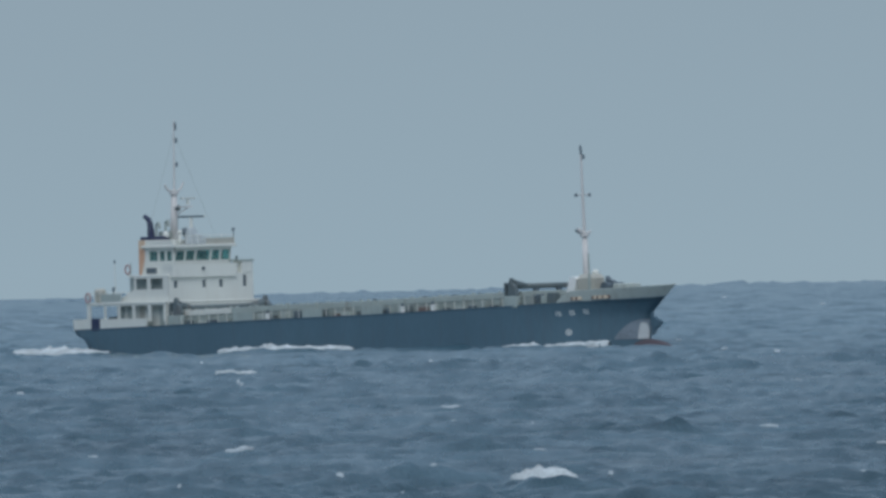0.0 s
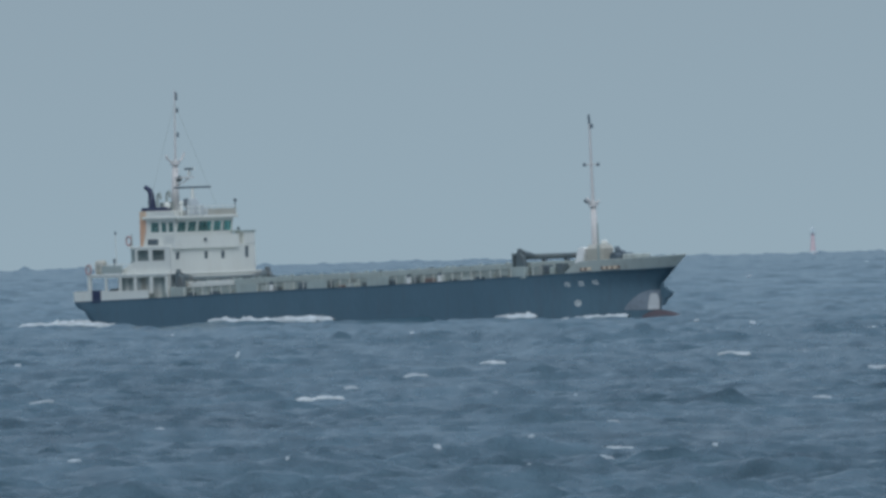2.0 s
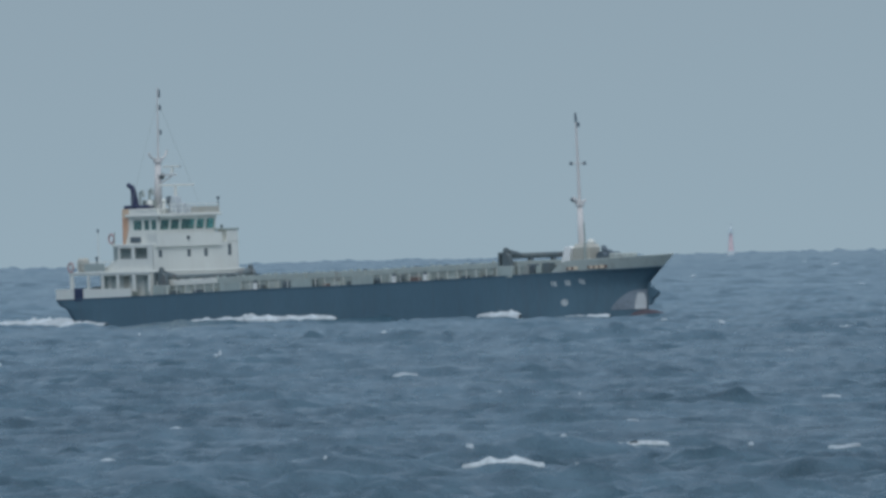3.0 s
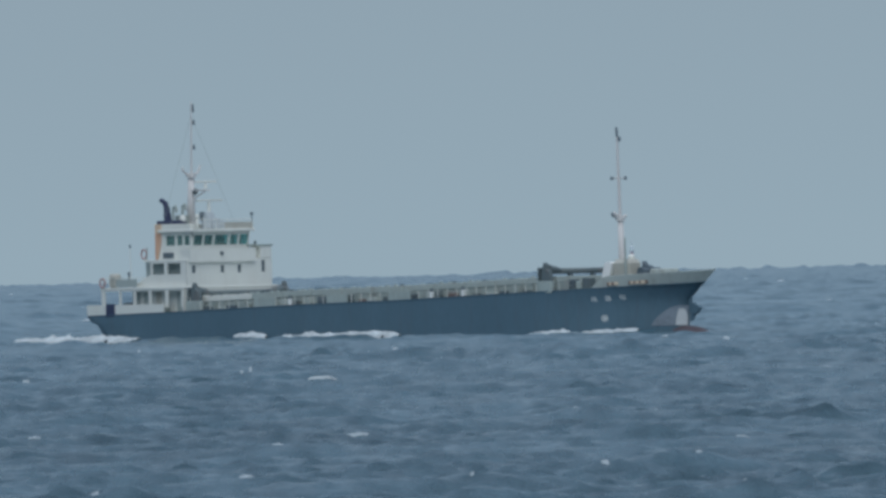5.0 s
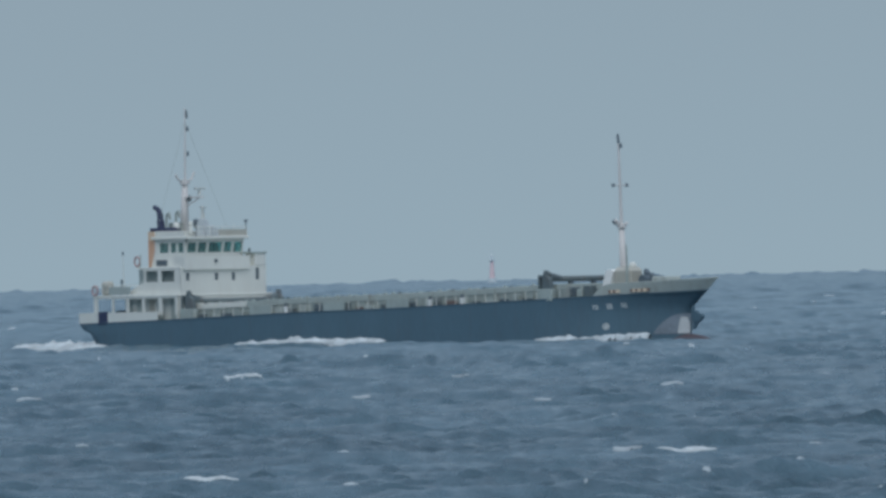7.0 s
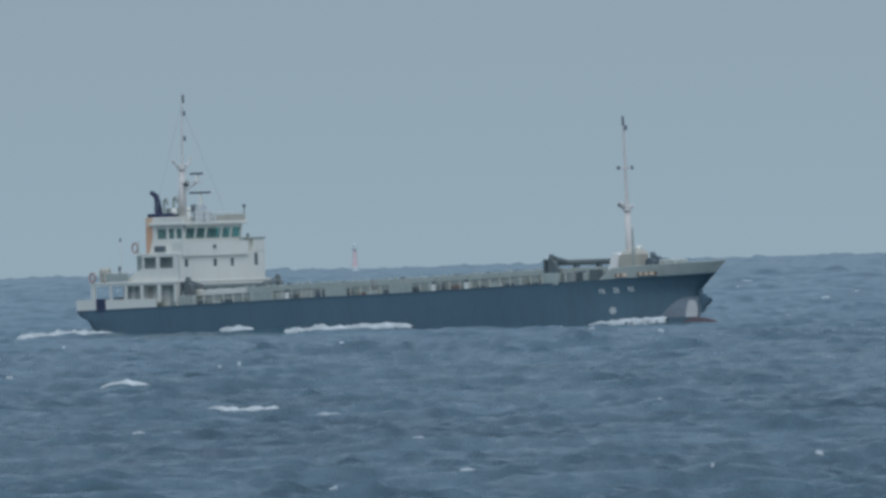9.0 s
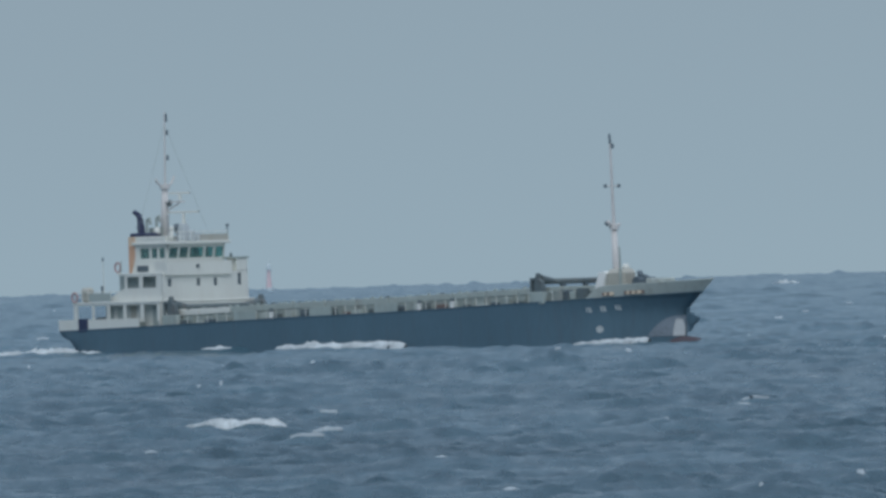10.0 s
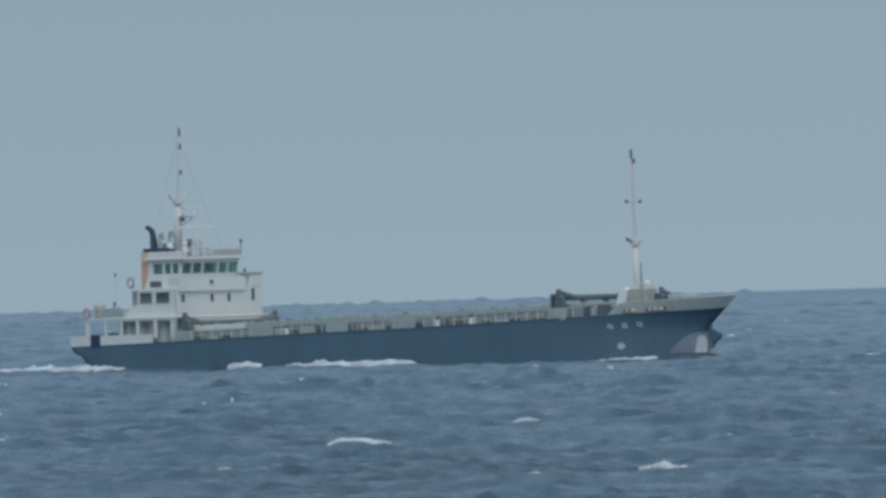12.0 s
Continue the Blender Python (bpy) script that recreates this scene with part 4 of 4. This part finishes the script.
def build_cargo_deck():
    # hatch coaming and covers
    for s in (-1, 1):
        bm = bmesh.new()
        prism(bm, ((-25.3, sheer(-25.3) - 0.3), (-25.3, sheer(-25.3) + 0.72), (23.6, sheer(23.6) + 0.72), (23.6, sheer(23.6) - 0.3)), s * 4.55 - 0.06, s * 4.55 + 0.06)
        part("hatch_coaming", bm, HATCH, SHIP, "pale grey hatch coaming")
    for i in range(-1, 11):
        xa, xb = max(-25.4, -21.5 + i * 4.1), -21.5 + (i + 1) * 4.1 - 0.08
        bm = bmesh.new()
        za, zb = sheer(xa) + 0.74, sheer(xb) + 0.74
        prism(bm, ((xa, za), (xb, zb), (xb, zb + 0.52), (xa, za + 0.52)), -4.7, 4.7)
        part("hatch_cover", bm, WHITE if i < 1 else COVER, SHIP, "white steel hatch cover" if i < 1 else "pale grey steel hatch cover", bevel=0.04)
    # lifting lugs and wedges along the edge of the covers
    r = random.Random(21)
    for i in range(52):
        x = -24.9 + i * 0.92 + r.uniform(-0.2, 0.2)
        z = sheer(x) + 1.24
        boxes("cover_lug", [(x - r.uniform(0.1, 0.35), x + 0.12, -4.68, -4.4, z, z + r.uniform(0.05, 0.18))], (HATCH, COVER, STEEL, COVER)[i % 4], SHIP, bevel=0.02)
    # stays of the coaming
    bm = bmesh.new()
    prism(bm, ((-0.03, 0), (0.03, 0), (0.03, 0.9), (-0.03, 0.9)), -0.28, 0.05)
    stay_mesh = mesh_of(bm, "coaming_stay", HATCH)
    for i in range(37):
        x = -24.67 + i * 1.29
        ob = new("coaming_stay", stay_mesh)
        ob.parent = SHIP
        ob.location = (x, -4.6, sheer(x) - 0.2)
    # side rail, plates and boxes along the edge
    post = mesh_of(_post(), "rail_post", WHITE)
    for s in (-1, 1):
        for i in range(38):
            x = -23.0 + i * 1.28
            ob = new("rail_post", post)
            ob.parent = SHIP
            ob.location = (x, s * (half_breadth(x, sheer(x)) - 0.12), sheer(x) - 0.1)
        for dz, r in ((0.85, 0.028), (0.45, 0.02)):
            rows = []
            for i in range(38):
                xa, xb = -23.0 + i * 1.28, -23.0 + (i + 1) * 1.28
                rows.append(((xa, s * (half_breadth(xa, sheer(xa)) - 0.12), sheer(xa) - 0.1 + dz), (xb, s * (half_breadth(xb, sheer(xb)) - 0.12), sheer(xb) - 0.1 + dz), r))
            rods("side_rail", rows, HATCH, SHIP, n=5)
    for xa, xb in ((-15.6, -12.75), (-5.8, -3.0), (2.48, 5.46), (24.0, 25.4)):
        bm = bmesh.new()
        prism(bm, ((xa, sheer(xa)), (xb, sheer(xb)), (xb, sheer(xb) + 0.72), (xa, sheer(xa) + 0.72)), -half_breadth(xb, sheer(xb)) + 0.02, -half_breadth(xb, sheer(xb)) + 0.10)
        part("bulwark_plate", bm, HATCH, SHIP, "pale grey bulwark plate")
    r = random.Random(3)
    for i in range(26):
        x = -22.5 + i * 1.72 + r.uniform(-0.3, 0.3)
        w, h = r.uniform(0.25, 0.6), r.uniform(0.35, 0.85)
        boxes("deck_locker" if i % 3 else "vent_head", [(x - w, x + w, -5.55, -5.1, sheer(x) - 0.26, sheer(x) - 0.2 + h)], (STEEL, GREY, DARK, HATCH, STEEL, RUST, GREY)[i % 7], SHIP, bevel=0.04)
    for x in (-11.0, 8.0, 12.2):
        rods("mooring_bollard", [((x, -5.7, sheer(x) - 0.2), (x, -5.7, sheer(x) + 0.55), 0.2)], LETTER, SHIP, "white post at the ship's side")
        rods("post_lamp", [((x, -5.7, sheer(x) + 0.55), (x, -5.7, sheer(x) + 0.85), 0.16)], DARK, SHIP)
    gantry(-24.4, "grey travelling hatch gantry before the deckhouse")
    gantry(22.7, "grey travelling hatch gantry at the fore end of the hatch", 1.74, 0.25)


def _post():
    bm = bmesh.new()
    rod(bm, (0, 0, 0), (0, 0, 0.86), 0.036, n=6)
    return bm


def build_poop_gear():
    # rail with canvas round the boat deck
    for x in [-36.8 + i * 0.95 for i in range(6)]:
        rods("poop_stanchion", [((x, -5.6, 4.76), (x, -5.6, 5.62), 0.035)], WHITE, SHIP)
    rods("poop_rail", [((-36.8, -5.6, 5.62), (-32.0, -5.6, 5.62), 0.03), ((-36.9, -5.6, 5.62), (-36.9, 5.6, 5.62), 0.03), ((-36.9, -5.6, 5.2), (-36.9, 5.6, 5.2), 0.02)], WHITE, SHIP)
    boxes("rail_canvas", [(-34.9, -32.0, -5.66, -5.62, 4.82, 5.5)], COVER, SHIP, "pale canvas dodger on the rail")
    boxes("raft_canister", [(-36.2, -35.1, -5.5, -4.7, 4.76, 6.05)], BUFF, SHIP, "buff liferaft canister", bevel=0.2)
    for x, y, z, tilt in ((-36.7, -5.72, 5.2, 0), (-31.75, -4.95, 7.75, 0)):
        bm = bmesh.new()
        pts = [(x + 0.36 * math.cos(a * math.pi / 8), y, z + 0.42 * math.sin(a * math.pi / 8)) for a in range(17)]
        for a, b in zip(pts, pts[1:]):
            rod(bm, a, b, 0.08, n=6)
        part("lifebuoy", bm, BUOY, SHIP, "faded red lifebuoy hung on a rail")
    boxes("buoy_bracket", [(-31.95, -31.55, -5.0, -4.8, 7.2, 7.3)], WHITE, SHIP)
    rods("rail_post", [((-31.3, -4.95, 7.2), (-31.3, -4.95, 8.35), 0.05)], HATCH, SHIP)
    rods("ensign_staff", [((-34.2, -4.4, 4.76), (-34.3, -4.4, 8.35), 0.04, 0.03)], WHITE, SHIP, "thin white staff")
    rods("staff_lamp", [((-34.3, -4.4, 8.35), (-34.3, -4.4, 8.65), 0.085)], LAMP, SHIP, "dark lamp on the staff")
    for x, h in ((-33.6, 5.95),):
        rods("vent_post", [((x, -5.2, 4.76), (x, -5.2, h), 0.08), ((x, -5.2, h - 0.1), (x, -5.2, h + 0.2), 0.12)], LAMP, SHIP, "small dark vent on the boat deck")
    boxes("mooring_winch", [(-36.6, -35.2, -3.6, -1.2, 2.0, 3.4)], STEEL, SHIP, "grey mooring winch on the poop", bevel=0.2)
    rods("ladder_rail", [((-25.4, -5.4, 2.4), (-25.4, -5.4, 4.7), 0.04), ((-24.8, -5.4, 2.4), (-25.2, -5.4, 4.7), 0.04)], WHITE, SHIP)


build_hull()
build_stern()
build_house()
build_funnel()
build_masts()
build_forecastle()
build_cargo_deck()
build_poop_gear()

# foam along the ship's side: name, x along the ship, y, length, depth, height, label
SIDE_FOAM = (
    ("bow_wave", 30.6, -5.0, 9.5, 1.4, 0.36, "white bow wave curling along the hull"),
    ("bow_wave", 24.0, -6.3, 5.5, 1.4, 0.45, "white bow wave curling along the hull"),
    ("side_wave", -5.5, -7.4, 12.0, 1.8, 0.5, "broken white wave along the ship's side"),
    ("side_wave", 0.5, -7.4, 9.0, 1.5, 0.5, "broken white wave along the ship's side"),
    ("side_wave", -15.5, -6.9, 4.5, 1.2, 0.45, "broken white wave along the ship's side"),
    ("stern_wake", -36.5, -6.6, 9.0, 2.2, 0.42, "white churned wake at the stern"),
    ("stern_wake", -43.5, -5.0, 10.0, 3.0, 0.6, "white churned wake at the stern"),
    ("stern_wake", -44.0, 1.5, 9.0, 3.0, 0.6, "white churned wake at the stern"),
)
# how the two bow waves rise and fall
BOW_SURGE = (
    ((0, 0.3), (1, 0.2), (1.5, -0.15), (2, 0.1), (2.5, 0.25), (3, 0.0), (5, 0.15), (5.5, -0.05), (6, 0.3), (7, 0.3), (9, 0.3), (10, 0.2), (11, -0.1), (11.5, 0.08), (12, 0.0)),
    ((0, 0.15), (1, 0.3), (2, 0.3), (3, 0.4), (5, 0.1), (6, -0.3), (7, 0.15), (9, -0.4), (12, -0.6)),
)
# how far the broken waves amidships run fore and aft along the ship
SIDE_RUN = ((0, -2.0), (1, -2.5), (2, -5.5), (3, -3.0), (5, 0.5), (6, 1.0), (7, -1.0), (9, 2.0), (10, 3.0), (12, 2.0))
WASH = []
for i, (name, fx, fy, flen, fdep, fhei, flabel) in enumerate(SIDE_FOAM):
    ob = new(name, foam_mesh(name, flen, fdep, fhei, 80 + i, 0.45))
    WASH.append((tagged(ob, flabel, "sea foam", "foam along the ship"), fx, fy))

# ------------------------------------------------------------------ what moves
HEADING, SPEED, PASS = -48.0, 9.12, 1499.7  # degrees, metres a second, distance at 6 s


def along(t, x=0.0, y=0.0):
    """The place in the world of a point x, y of the ship at t seconds."""
    a = radians(HEADING)
    s = SPEED * (t - 6) + x
    return s * math.cos(a) - y * math.sin(a), PASS + s * math.sin(a) + y * math.cos(a)


def motions():
    # heave in metres, pitch and roll in degrees
    sway = [
        (0, 0.097, 0.103, 0.331),
        (0.5, -0.025, 0.082, 0.202),
        (1, -0.014, 0.079, 0.432),
        (1.5, -0.007, -0.056, 0.178),
        (2, 0.099, 0.148, 0.448),
        (2.5, 0.077, 0.023, 0.118),
        (3, 0.116, 0.035, 0.454),
        (5, 0.069, 0.030, -0.102),
        (5.5, 0.003, -0.025, -0.377),
        (6, -0.086, -0.015, -0.262),
        (6.5, -0.058, -0.104, -0.263),
        (7, -0.064, -0.012, -0.280),
        (9, -0.023, -0.004, 0.006),
        (9.5, 0.003, -0.018, -0.181),
        (10, -0.050, 0.107, -0.061),
        (10.5, -0.028, 0.098, -0.047),
        (11, 0.000, 0.121, -0.253),
        (11.5, -0.051, 0.088, 0.159),
        (12, -0.060, 0.033, -0.133),
    ]
    walk(SHIP, [(t, pose(*along(t), h, roll, -pitch, HEADING)) for t, h, pitch, roll in sway])
    steps = [i * 0.25 for i in range(49)]
    for bar, x, z, broad, turn in RADARS:
        walk(bar, [(t, pose(x, 0, z, 0, 0, 48 - 360 * (t - broad) / turn)) for t in steps])
    ways = [i * 0.5 for i in range(25)]
    drift = [(t, pose(DRIFT.x * (t - 6), DRIFT.y * (t - 6), 0)) for t in (0.0, 6.0, 12.0)]
    walk(SEA, drift)
    walk(FLECKS, drift)
    for i, (ob, x, y) in enumerate(WASH):
        rows = []
        for t in ways:
            run = knots(t, SIDE_RUN) if -10 < x < 10 else 1.2 * math.sin(t * 0.9 + i * 2.1)
            px, py = along(t, x + run, y)
            up = knots(t, BOW_SURGE[i]) if i < 2 else (0.28 if x < -30 else 0.32) + 0.1 * math.sin(t * 1.7 + i * 1.3)
            rows.append((t, pose(px, py, up, 0, -2.6 if i == 0 else 0, HEADING)))
        walk(ob, rows)
    for ob, (t0, x, y, length, height) in zip(WHITECAPS, CRESTS):
        life = 0.7 + 0.4 * height
        rows = []
        for t in ways:
            up = SEA_LEVEL + crest_height(length) + 0.1 - 0.8 * min(2.2, abs(t - t0) / life) ** 2
            rows.append((t, pose(x + DRIFT.x * (t - t0), y + DRIFT.y * (t - t0), up, 0, 0, -4)))
        walk(ob, rows)


motions()
